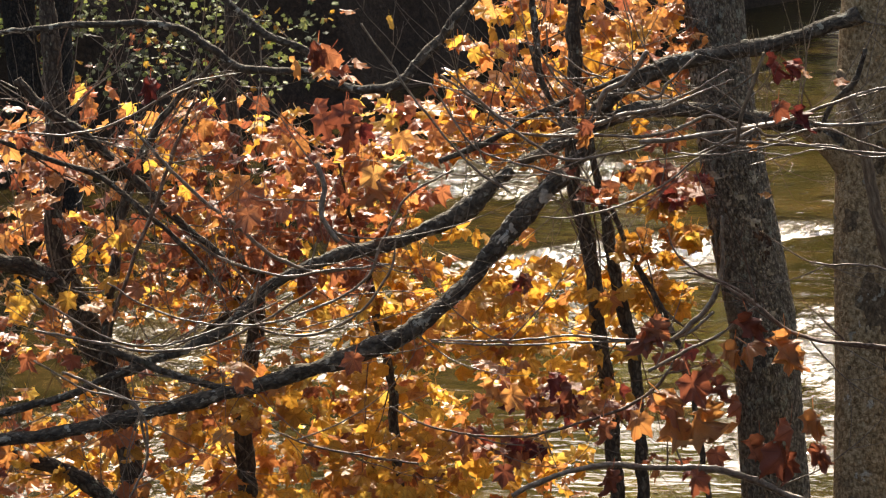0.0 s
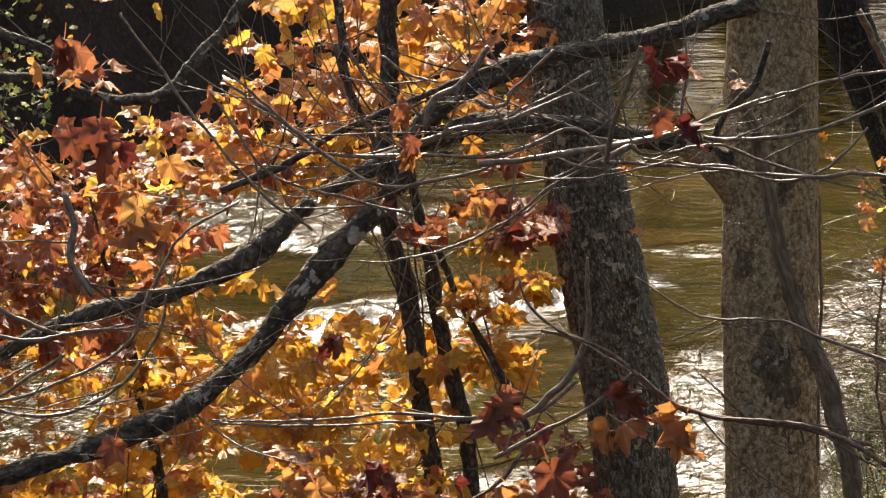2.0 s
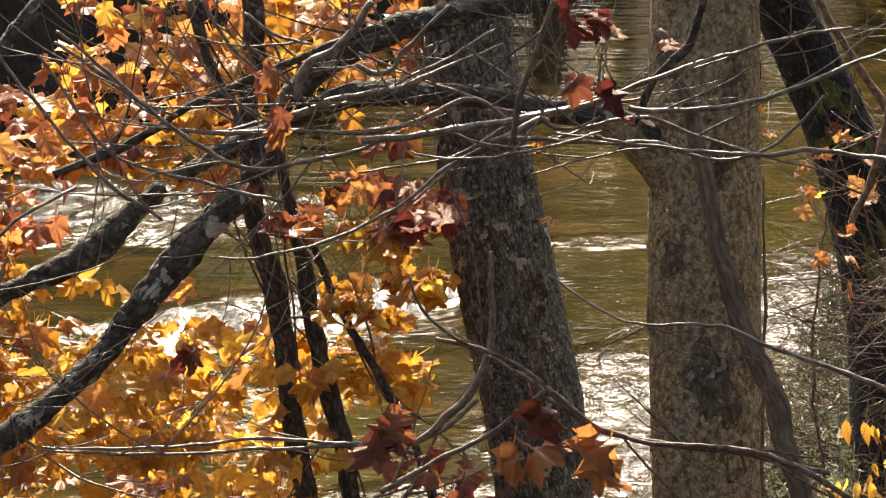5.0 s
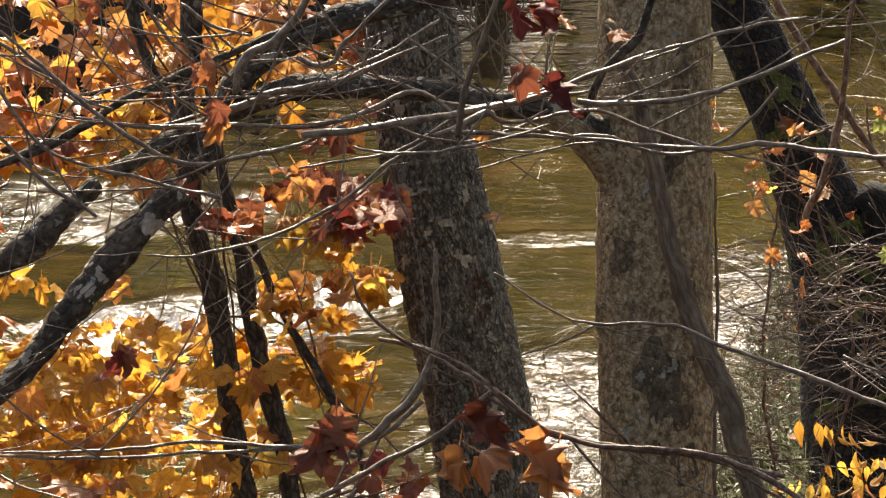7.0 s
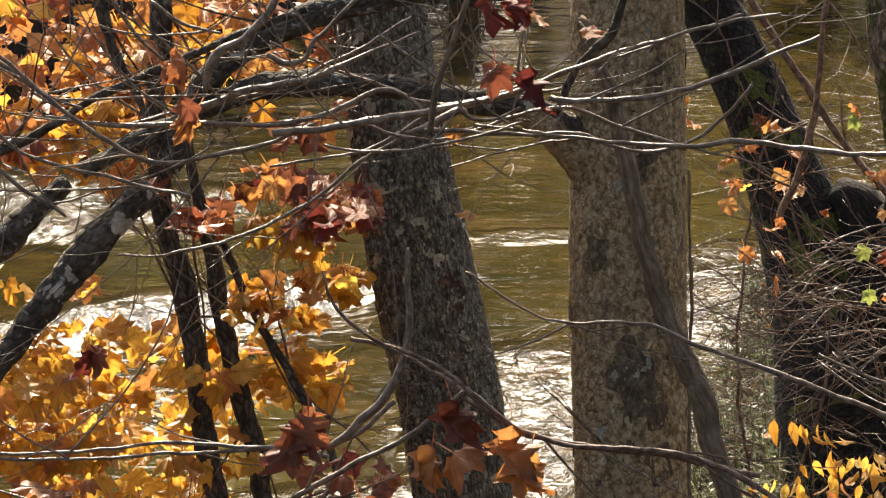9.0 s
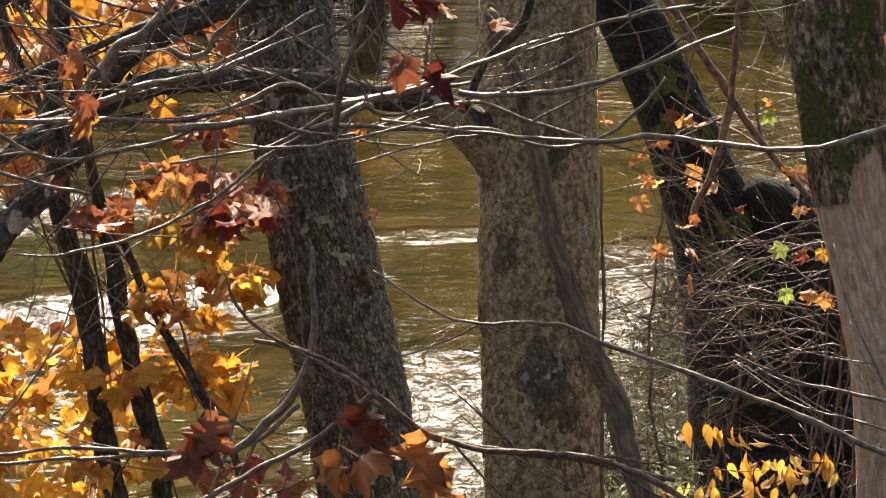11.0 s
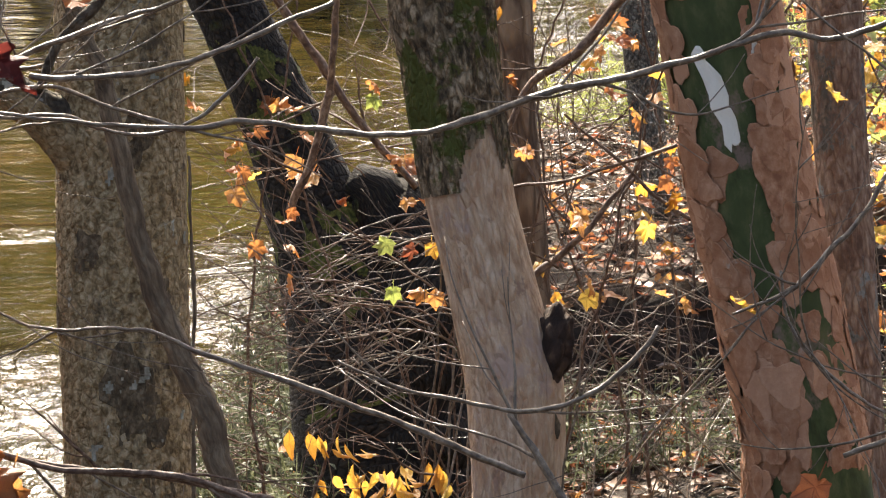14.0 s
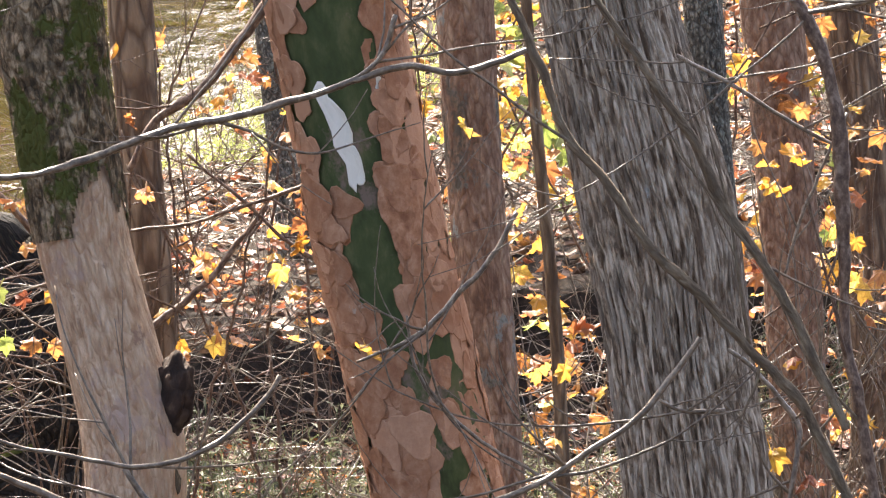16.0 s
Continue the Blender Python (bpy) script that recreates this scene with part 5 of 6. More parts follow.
def slim_twigs(seed, n, lines, lo, hi, deep=21.5):
    """Long bent twigs that spring from the thin branches."""
    rng = np.random.default_rng(seed)
    near = [(b, l) for b, l in lines if lo < np.mean([p[0] for p in l]) < hi and l[0][1] < deep]
    for k in range(n):
        b, l = near[k % len(near)]
        c = smooth_line(l, 0.06)
        i = int(rng.integers(1, len(c) - 1))
        d = (c[i + 1] - c[i - 1])[:3] * rng.choice((-1, 1))
        a = math.atan2(d[2], d[0]) + rng.choice((-1, 1)) * rng.uniform(0.25, 0.8)
        up = rng.uniform(0.2, 1.1) * (1 if math.cos(a) > 0 else -1)
        main = arc(rng, c[i][:3], (math.cos(a), 0, math.sin(a)), rng.uniform(0.5, 1.35), rng.uniform(0.0032, 0.0055), up)
        made = [main]
        for _ in range(int(rng.integers(2, 5))):
            q = int(rng.integers(2, 8))
            w = np.array(main[q + 1][:3]) - np.array(main[q][:3])
            t = math.atan2(w[2], w[0]) + rng.choice((-1, 1)) * rng.uniform(0.35, 0.8)
            made.append(arc(rng, main[q][:3], (math.cos(t), 0, math.sin(t)), rng.uniform(0.15, 0.5), 0.0026, rng.uniform(0.1, 0.7) * (1 if math.cos(t) > 0 else -1)))
        part("twig", tubes("twig", made, 5, 0.03, 0.0, kink=0.004), BARK_TWIG, b)


slim_twigs(601, 52, BRANCHES + [(near_shrub, LONG_LIMBS[k]) for k in (4, 5, 6)], -5.0, -0.9)
slim_twigs(602, 16, BRANCHES, -0.9, 1.2)
slim_twigs(603, 16, BRANCHES, 1.2, 4.0)
slim_twigs(604, 70, SAPLINGS, -5.0, -3.3, 23.0)
slim_twigs(605, 8, SAPLINGS, -3.3, -0.5, 23.0)

foliage(left, 100, (-4.08, 22.25, 3.84), (0.81, 1.00, 0.36), 525, [(ORANGE, 4), (RUST, 4), (GOLD, 1)], single=260)
foliage(left, 101, (-4.11, 22.27, 2.72), (0.81, 1.25, 0.80), 875, [(ORANGE, 4), (GOLD, 4), (RUST, 1)], single=0)
foliage(second, 102, (-2.96, 22.65, 3.66), (0.60, 1.25, 0.32), 600, [(ORANGE, 3), (RUST, 6), (GOLD, 0.7)], single=280)
foliage(second, 103, (-2.95, 22.83, 2.58), (0.72, 1.35, 0.77), 937, [(GOLD, 5), (ORANGE, 3), (RUST, 0.5)], single=0)
foliage(third, 104, (-2.05, 22.89, 2.41), (0.60, 1.35, 0.60), 625, [(GOLD, 7), (ORANGE, 2)], single=280)
foliage(fourth, 105, (-1.35, 23.20, 4.48), (0.64, 1.00, 0.38), 587, [(GOLD, 4), (ORANGE, 8), (RUST, 1.5)], single=280)
foliage(fourth, 106, (-2.04, 23.07, 3.99), (0.55, 1.00, 0.11), 300, [(GOLD, 3), (ORANGE, 4), (RUST, 2)], single=0)
foliage(fifth, 107, (-0.97, 21.62, 4.05), (0.34, 0.40, 0.17), 112, [(RUST, 3), (MAROON, 1), (ORANGE, 1)], single=80)
foliage(fifth, 108, (-0.88, 22.07, 3.70), (0.24, 0.50, 0.18), 75, [(GOLD, 5), (ORANGE, 2)], single=50)
foliage(fourth, 109, (-1.54, 22.54, 2.95), (0.46, 0.85, 0.39), 337, [(GOLD, 8), (ORANGE, 1)], single=0)
foliage(sixth, 110, (-1.09, 22.32, 3.00), (0.36, 0.60, 0.39), 137, [(GOLD, 8), (ORANGE, 1)], single=90)
foliage(third, 111, (-2.08, 22.53, 3.09), (0.52, 0.85, 0.20), 87, [(GOLD, 7), (ORANGE, 2)], single=70)
foliage(near_shrub, 112, (-1.18, 20.63, 2.83), (0.60, 0.50, 0.32), 118, [(RUST, 4), (MAROON, 2), (ORANGE, 2)], single=95)
foliage(near_shrub, 113, (-2.64, 20.56, 4.32), (0.49, 0.45, 0.45), 32, [(RUST, 4), (ORANGE, 2)], single=45)
foliage(near_shrub, 114, (-4.26, 20.71, 4.10), (0.25, 0.50, 0.31), 37, [(RUST, 2), (ORANGE, 2)], single=30)


# ---- peeling plates on the sycamore ----
def sycamore_bark():
    rng = np.random.default_rng(77)
    lo, hi = SYCAMORE[-1][2] - 0.2, SYCAMORE[0][2] + 0.35
    made, rest = 0, ([], [])
    for _ in range(640):
        z, a = rng.uniform(lo, hi), rng.uniform(-1.75, 1.75)
        k = (z - lo) / (hi - lo)
        # the bare green strip wanders down the trunk
        strip = np.interp(k, (0.1, 0.16, 0.245, 0.33, 0.41, 0.5, 0.58, 0.66, 0.83, 1), (0.13, 0.15, 0.2, 0.0, -0.22, -0.2, -0.08, 0, 0.05, 0))
        width = np.interp(k, (0.1, 0.16, 0.245, 0.33, 0.41, 0.5, 0.58, 0.66, 0.83, 1), (0.12, 0.20, 0.05, 0.06, 0.40, 0.34, 0.30, 0.36, 0.40, 0.4)) + 0.05
        if abs(a - strip) < width or (0.55 < k < 0.78 and -0.95 < a < -0.3):
            continue
        s = rng.uniform(0.026, 0.062)
        w, h, up = s * rng.uniform(0.8, 1.2), s * rng.uniform(0.9, 1.7), rng.uniform(0.001, 0.014)
        if made < 290:
            part("bark_plate", plate(SYCAMORE, rng, z, a, w, h, up), BARK_SCALE, sycamore)
        else:
            v, f = plate(SYCAMORE, rng, z, a, w, h, up, raw=True)
            b = len(rest[0])
            rest[0].extend(v)
            rest[1].extend([tuple(b + q for q in face) for face in f])
        made += 1
    tagged(part("loose_bark", mesh_of("loose_bark", *rest, False), BARK_SCALE, sycamore), kind="stuff")


sycamore_bark()
part("white_patch", plate(SYCAMORE, np.random.default_rng(5), 4.39, -0.36, 0.034, 0.15, 0.004, 0.003, 3.0, 0.9, 0.05), WHITE_UNDER, sycamore, "bare white underbark")
part("white_patch", plate(SYCAMORE, np.random.default_rng(6), 4.30, -0.22, 0.030, 0.050, 0.0045, 0.003, 2.0, 0.6), WHITE_UNDER, sycamore, "bare white underbark")
part("white_patch", plate(SYCAMORE, np.random.default_rng(8), 4.39 + 0.13, 0.42, 0.018, 0.035, 0.004, 0.003), WHITE_UNDER, sycamore, "bare white underbark")

for dz, a, w, h in ((0.0, 0.0, 0.075, 0.12), (-0.12, 0.15, 0.07, 0.09), (0.42, -0.55, 0.05, 0.05), (-0.32, 0.5, 0.05, 0.07), (0.75, 0.2, 0.05, 0.08)):
    part("dark_stain", plate(MAPLE_TAN, np.random.default_rng(int(50 + dz * 100)), 3.42 + dz, a, w, h, 0.0015, 0.004, 4.0), STAIN, maple_tan, "dark weathered blotch")


def shaggy_strips():
    """Long loose strips of bark, side by side up the thick trunk."""
    rng = np.random.default_rng(88)
    lo, hi = SHAG[-1][2] - 0.2, SHAG[0][2] + 0.3
    rest = ([], [])
    for k in range(170):
        z, a = rng.uniform(lo, hi), rng.uniform(-1.7, 1.7)
        w, h, up = rng.uniform(0.003, 0.0075), rng.uniform(0.04, 0.13), rng.uniform(0.0, 0.006)
        if k < 290:
            part("bark_strip", plate(SHAG, rng, z, a, w, h, up, 0.006, 2.0, rng.normal(0, 0.3)), BARK_STRIP, shag)
        else:
            v, f = plate(SHAG, rng, z, a, w, h, up, 0.006, 2.0, rng.normal(0, 0.3), raw=True)
            b = len(rest[0])
            rest[0].extend(v)
            rest[1].extend([tuple(b + q for q in face) for face in f])
    tagged(part("loose_bark", mesh_of("loose_bark", *rest, False), BARK_STRIP, shag), kind="stuff")


shaggy_strips()
# stains and scars on the tan and grey maples
for ctrl, owner, z, a, w, h in ((MAPLE_TAN, maple_tan, 3.42, 0.02, 0.035, 0.07), (MAPLE_TAN, maple_tan, 3.42 - 0.15, 0.45, 0.04, 0.045), (MAPLE_TAN, maple_tan, 3.42 - 0.11, 0.1, 0.03, 0.05), (MAPLE_GREY, maple_grey, 3.50, 0.62, 0.045, 0.06), (MAPLE_GREY, maple_grey, 3.56, 0.45, 0.03, 0.04), (MAPLE_GREY, maple_grey, 3.43, 0.55, 0.035, 0.04)):
    part("bark_scar", plate(ctrl, np.random.default_rng(int(z * 100)), z, a, w, h, 0.004, 0.005), KNOT if owner is not maple_tan else STAIN, owner, "dark sunken bark scar")


# ---- undergrowth on the spit ----
def scatter_litter(seed, x0, x1, y0, y1, n, mats, size, name="leaf_litter", label="", lift=0.02):
    """Fallen leaves lying about on the ground, one mesh a material."""
    rng = np.random.default_rng(seed)
    own = [([], []) for _ in mats]
    for _ in range(n):
        x, y = rng.uniform(x0, x1), rng.uniform(y0, y1)
        if y > line_at(x, NEAR_EDGE) - 0.1 and y < line_at(x, FAR_EDGE) + 0.2:
            continue
        z = height(x, y) + rng.uniform(0.0, lift)
        if z < 0.03:
            continue
        s, m = rng.uniform(*size), Euler((rng.normal(0, 0.5), rng.normal(0, 0.5), rng.uniform(0, 6.3))).to_matrix()
        v, f = own[int(rng.integers(0, len(mats)))]
        b = len(v)
        c = rng.uniform(0.1, 0.5) * s
        for px, py, pz in ((-s, 0, c), (-0.5 * s, -0.7 * s, 0.4 * c), (0.5 * s, -0.6 * s, 0.3 * c), (1.2 * s, 0, c), (0.5 * s, 0.7 * s, 0.5 * c), (-0.5 * s, 0.6 * s, 0.3 * c), (0, 0, 0)):
            q = m @ Vector((px, py, pz))
            v.append((x + q.x, y + q.y, z + abs(q.z)))
        f.extend([(b + 6, b + i, b + (i + 1) % 6) for i in range(6)])
    for (v, f), m in zip(own, mats):
        if v:
            tagged(part(name, mesh_of(name, v, f), m), label, "fallen leaves", kind="stuff")


scatter_litter(11, 0.6, 9.5, 29.0, 44.0, 15000, (LITTER, LITTER, ORANGE, RUST), (0.03, 0.055), label="brown and rust fallen leaves covering the bank")
scatter_litter(14, 2.0, 7.5, 28.5, 34.0, 4500, (LITTER,), (0.022, 0.045), label="small dry leaves under the brush")
scatter_litter(12, 4.0, 12.0, 43.0, 60.0, 7000, (LITTER, ORANGE), (0.04, 0.08), label="sunlit fallen leaves on the far end of the bank")
scatter_litter(13, -9.0, 1.0, 20.0, 28.0, 4000, (LITTER, ORANGE), (0.04, 0.06), label="fallen leaves under the riverside trees")


def thicket(seed, place, spread, n, length, material, label, up=0.6, r=0.004, group="brush on the bank", side=0.0):
    """A tangle of thin arching stems that spring from one spot."""
    rng = np.random.default_rng(seed)
    g = height(place[0], place[1])
    t = thing("brush", (place[0], place[1], g), label, "brush", group)
    for k in range(4):
        lines = []
        for _ in range(n // 4):
            s = (place[0] + rng.normal(0, spread), place[1] + rng.normal(0, spread * 0.7))
            z = height(*s)
            d = (rng.normal(side, 0.9), rng.normal(-0.1, 0.5), abs(rng.normal(up, 0.3)) + 0.1)
            lines += spray(rng, (*s, z - 0.02), d, length * rng.uniform(0.5, 1.3), r * rng.uniform(0.6, 1.3), 1, 3, -0.10)
        tagged(part("stem_tangle", tubes("stem_tangle", lines, 4, 0.08, 0.0), material, t), kind="stuff")
    return t


for i, (x, y, n, ln, mat) in enumerate((
        (1.75, 33.0, 44, 1.3, BARK_TWIG), (2.0, 34.5, 44, 1.5, BARK_RED), (1.5, 36.0, 36, 1.3, BARK_TWIG), (2.5, 33.0, 36, 1.2, BARK_RED), (2.9, 35.0, 44, 1.3, BARK_TWIG),
        (3.5, 34.0, 44, 1.2, BARK_RED), (3.2, 37.5, 44, 1.5, BARK_TWIG), (4.2, 36.5, 44, 1.4, BARK_TWIG), (3.0, 40.0, 40, 1.6, BARK_TWIG), (4.2, 40.5, 40, 1.8, BARK_TWIG),
        (4.6, 33.5, 40, 1.2, BARK_RED), (5.3, 36.0, 44, 1.5, BARK_TWIG), (6.0, 34.0, 44, 1.5, BARK_TWIG), (5.8, 39.0, 44, 1.8, BARK_TWIG), (6.8, 37.0, 44, 1.9, BARK_RED), (2.6, 31.2, 30, 1.0, BARK_TWIG), (1.3, 30.5, 40, 1.3, BARK_TWIG), (1.7, 29.5, 40, 1.3, BARK_RED), (2.0, 30.6, 44, 1.4, BARK_TWIG), (3.3, 30.5, 36, 1.1, BARK_RED), (4.4, 30.8, 36, 1.1, BARK_TWIG))):
    low = 29.8 < y < 35.5 and x < 5
    thicket(200 + i, (x, y), 0.38, n // 2 if low else n, ln, BARK_RED if low else mat, "tangled bare grey twigs of brush on the bank" if mat is BARK_TWIG and not low else "tangled red-brown twigs of brush on the bank", side=-0.3 if x < 2.6 else 0.0)

for i, (x, y) in enumerate(((4.13, 24.50), (4.47, 25.50), (4.79, 26.50), (4.49, 27.50), (3.43, 26.50), (2.42, 27.00))):
    thicket(230 + i, (x, y), 0.22, 24, 1.9, BARK_TWIG, "tall bare grey twigs of brush in the woods", up=1.5, r=0.005)


def arching(seed, place, n, label):
    """A bush whose thin stems arch over to one side."""
    rng = np.random.default_rng(seed)
    g = height(place[0], place[1])
    t = thing("brush", (place[0], place[1], g), label, "brush", "brush on the bank")
    for k in range(n):
        a = np.array((place[0] + rng.normal(0, 0.12), place[1] + rng.normal(0, 0.2), g - 0.03))
        top = np.array((place[0] + rng.normal(-0.15, 0.2), place[1] + rng.normal(0, 0.25), place[2] + rng.normal(0.1, 0.22)))
        tip = top + (-rng.uniform(0.5, 1.4), rng.normal(0, 0.3), rng.normal(-0.12, 0.22))
        mid = (top + tip) / 2 + (0, 0, 0.10)
        main = [(*a, 0.006), (*((a + top) / 2), 0.005), (*top, 0.0045), (*mid, 0.0035), (*tip, 0.0014)]
        lines = [main]
        for _ in range(5):
            q = np.array(top) + (tip - top) * rng.uniform(0.0, 0.8)
            lines += spray(rng, q, (-1 + rng.normal(0, 0.4), rng.normal(0, 0.4), rng.normal(0.0, 0.6)), rng.uniform(0.25, 0.6), 0.0028, 1, 3, 0.0)
        part("stem", tubes("stem", lines, 5, 0.05, 0.0, kink=0.012), BARK_RED if k % 2 else BARK_TWIG, t)
    return t


arching(240, (1.68, 24.92, 2.87), 4, "bare bush arching over towards the water")
arching(241, (1.64, 26.36, 2.39), 4, "low bare bush arching over the bank")
arching(242, (1.73, 27.45, 2.74), 6, "bare bush of thin grey stems")


def herbs(seed, place, spread, n, tall, material, label, group="herbs on the bank"):
    """A clump of narrow blades and small leaves."""
    rng = np.random.default_rng(seed)
    v, f = [], []
    for _ in range(n * 6 // 10):
        x, y = place[0] + rng.normal(0, spread), place[1] + rng.normal(0, spread * 0.6)
        z0, h = height(x, y), tall * rng.uniform(0.35, 1.15)
        lean = rng.normal(0, 0.35, 2)
        z = z0
        stem = []
        for k in range(4):
            u = k / 3
            stem.append(Vector((x + lean[0] * h * u * u, y + lean[1] * h * u * u, z0 + h * u)))
        for k in range(7):
            u = rng.uniform(0.15, 1.0)
            p = stem[0].lerp(stem[3], u)
            a, ln, w = rng.uniform(0, 6.3), rng.uniform(0.04, 0.10), rng.uniform(0.005, 0.013)
            d = Vector((math.cos(a), math.sin(a), rng.normal(0.15, 0.5))).normalized()
            s = Vector((-math.sin(a), math.cos(a), 0)) * w
            b = len(v)
            v += [tuple(p), tuple(p + d * ln * 0.5 + s), tuple(p + d * ln + Vector((0, 0, -0.015))), tuple(p + d * ln * 0.5 - s)]
            f.append((b, b + 1, b + 2, b + 3))
        b = len(v)
        v += [tuple(stem[0] + Vector((-0.003, 0, 0))), tuple(stem[0] + Vector((0.003, 0, 0))), tuple(stem[3] + Vector((0.0015, 0, 0))), tuple(stem[3] + Vector((-0.0015, 0, 0)))]
        f.append((b, b + 1, b + 2, b + 3))
    return tagged(part("herb_clump", mesh_of("herb_clump", v, f, False), material), label, "herbs", group, "stuff")


for i, (x, y, n, tall) in enumerate(((1.25, 33.3, 260, 0.35), (1.7, 32.4, 300, 0.4), (1.35, 35.2, 200, 0.35), 
                                     (3.7, 41.0, 260, 0.5), (4.4, 42.0, 260, 0.5), (3.0, 41.3, 200, 0.4), (6.2, 33.5, 200, 0.5), (1.2, 30.6, 260, 0.35), (1.9, 30.4, 300, 0.4), (5.6, 31.6, 240, 0.4), (0.95, 30.6, 260, 0.4), (1.15, 31.4, 300, 0.45), (1.5, 29.6, 260, 0.35), (2.0, 29.5, 72, 0.35), (2.5, 29.6, 81, 0.4), (3.0, 29.5, 81, 0.4), (3.5, 29.6, 81, 0.4), (4.0, 29.6, 72, 0.4), (4.6, 29.6, 67, 0.4), (0.85, 27.9, 320, 0.55), (1.15, 28.0, 320, 0.5), (1.5, 27.9, 160, 0.4))):
    herbs(300 + i, (x, y), 0.30, n, tall, BRUSH if y < 40 else GREENLEAF, "dry grey-green herbs on the bank" if y < 40 else "bright green herbs at the water's edge")

# unseen crowns added over the spit, high above the view, to shade it
for k, (x, y, z, r) in enumerate(((1.0, 38.0, 6.4, 1.0), (2.3, 38.2, 6.6, 1.2), (3.8, 39.0, 7.0, 1.5), (5.4, 38.8, 6.8, 1.4))):
    foliage(far_grey, 480 + k, (x, y, z), (r, 2.0, 1.2), 2000, [(GOLD, 4), (ORANGE, 3)], size=(0.09, 0.15), gather=1.0, kinds=4)

rng = np.random.default_rng(400)
for p, s, m, k in (
        ((0.01, 20.16, 4.86), 0.070, ORANGE, 1),
        ((-0.23, 21.13, 4.02), 0.058, ORANGE, 0)):
    one_leaf(near_shrub, rng, p, s, m, k)
rng = np.random.default_rng(401)
for p, s, m, k in (
        ((-0.26, 20.29, 4.46), 0.064, ORANGE, 0),
        ((-1.20, 20.20, 4.69), 0.089, RUST, 2),
        ((-1.15, 20.18, 4.56), 0.077, RUST, 1),
        ((0.18, 20.35, 4.79), 0.064, ORANGE, 1),
        ((-2.26, 20.12, 4.20), 0.142, ORANGE, 5),
        ((-2.53, 20.21, 4.92), 0.105, RUST, 1),
        ((-2.44, 20.17, 4.61), 0.130, RUST, 2),
        ((-2.35, 20.17, 4.52), 0.095, MAROON, 2),
        ((-2.94, 20.01, 4.08), 0.130, RUST, 1),
        ((-2.94, 19.63, 3.30), 0.115, ORANGE, 2)):
    one_leaf(near_shrub, rng, p, s, m, k)
rng = np.random.default_rng(402)
for p, s, m, k in (
        ((-1.93, 21.18, 4.83), 0.087, GOLD, 0),
        ((-1.84, 21.18, 4.77), 0.081, GOLD, 1),
        ((-0.55, 19.68, 3.04), 0.250, ORANGE, 5),
        ((-0.68, 19.70, 3.15), 0.167, RUST, 2),
        ((-0.08, 19.66, 2.93), 0.187, RUST, 2),
        ((-2.22, 20.37, 5.08), 0.063, GOLD, 0),
        ((-2.43, 20.35, 5.12), 0.063, ORANGE, 0),
        ((-2.74, 20.17, 4.26), 0.068, ORANGE, 1)):
    one_leaf(near_shrub, rng, p, s, m, k)
rng = np.random.default_rng(408)
for k, (p, s, m) in enumerate((
        ((-0.69, 19.75, 3.18), 0.130, ORANGE),
        ((-0.55, 19.75, 3.27), 0.140, RUST),
        ((-0.46, 19.75, 3.13), 0.130, ORANGE),
        ((-0.61, 19.75, 3.03), 0.140, ORANGE),
        ((-0.40, 19.75, 3.26), 0.100, RUST),
        ((-0.74, 19.75, 3.56), 0.110, RUST),
        ((-0.19, 19.75, 2.94), 0.130, RUST),
        ((-0.03, 19.75, 3.04), 0.130, RUST),
        ((0.09, 19.75, 3.08), 0.120, ORANGE),
        ((-0.06, 19.75, 2.85), 0.130, RUST),
        ((0.12, 19.75, 2.91), 0.110, RUST),
        ((-0.30, 19.75, 3.17), 0.110, RUST))):
    one_leaf(near_shrub, rng, p, s * 1.18, m, (5, 3, 5, 2)[k % 4], 0.06)
rng = np.random.default_rng(409)
for k, (p, s, m) in enumerate((
        ((-1.61, 19.75, 3.23), 0.100, ORANGE),
        ((-1.51, 19.75, 3.19), 0.100, ORANGE),
        ((-1.29, 19.75, 3.27), 0.100, MAROON),
        ((-1.20, 19.75, 3.24), 0.100, RUST),
        ((-1.40, 19.75, 3.12), 0.090, RUST),
        ((-1.67, 19.75, 3.15), 0.090, RUST),
        ((-1.02, 19.75, 3.03), 0.100, RUST),
        ((-0.84, 19.75, 3.07), 0.110, ORANGE),
        ((-1.20, 19.75, 3.14), 0.080, RUST),
        ((-1.55, 19.75, 2.77), 0.090, RUST),
        ((-0.98, 19.75, 2.75), 0.100, RUST),
        ((-0.53, 19.75, 2.76), 0.100, RUST))):
    one_leaf(near_shrub, rng, p, s * 1.18, m, (5, 3, 5, 2)[k % 4], 0.06)
rng = np.random.default_rng(410)
for k, (p, s, m) in enumerate((
        ((-0.76, 19.75, 3.56), 0.140, RUST),
        ((-0.80, 19.75, 3.51), 0.120, RUST),
        ((-0.25, 19.75, 3.61), 0.130, RUST),
        ((-0.26, 19.75, 3.48), 0.130, ORANGE),
        ((-0.06, 19.75, 3.50), 0.150, ORANGE),
        ((-0.03, 19.75, 3.44), 0.120, ORANGE),
        ((-0.34, 19.75, 3.45), 0.110, ORANGE),
        ((-0.14, 20.20, 4.68), 0.085, RUST),
        ((-0.01, 20.20, 4.64), 0.100, MAROON),
        ((-0.16, 20.20, 4.91), 0.120, MAROON),
        ((-0.07, 20.20, 4.89), 0.100, MAROON),
        ((-1.17, 20.20, 4.72), 0.100, ORANGE))):
    one_leaf(near_shrub, rng, p, s * 1.18, m, (5, 3, 5, 2)[k % 4], 0.06)
rng = np.random.default_rng(411)
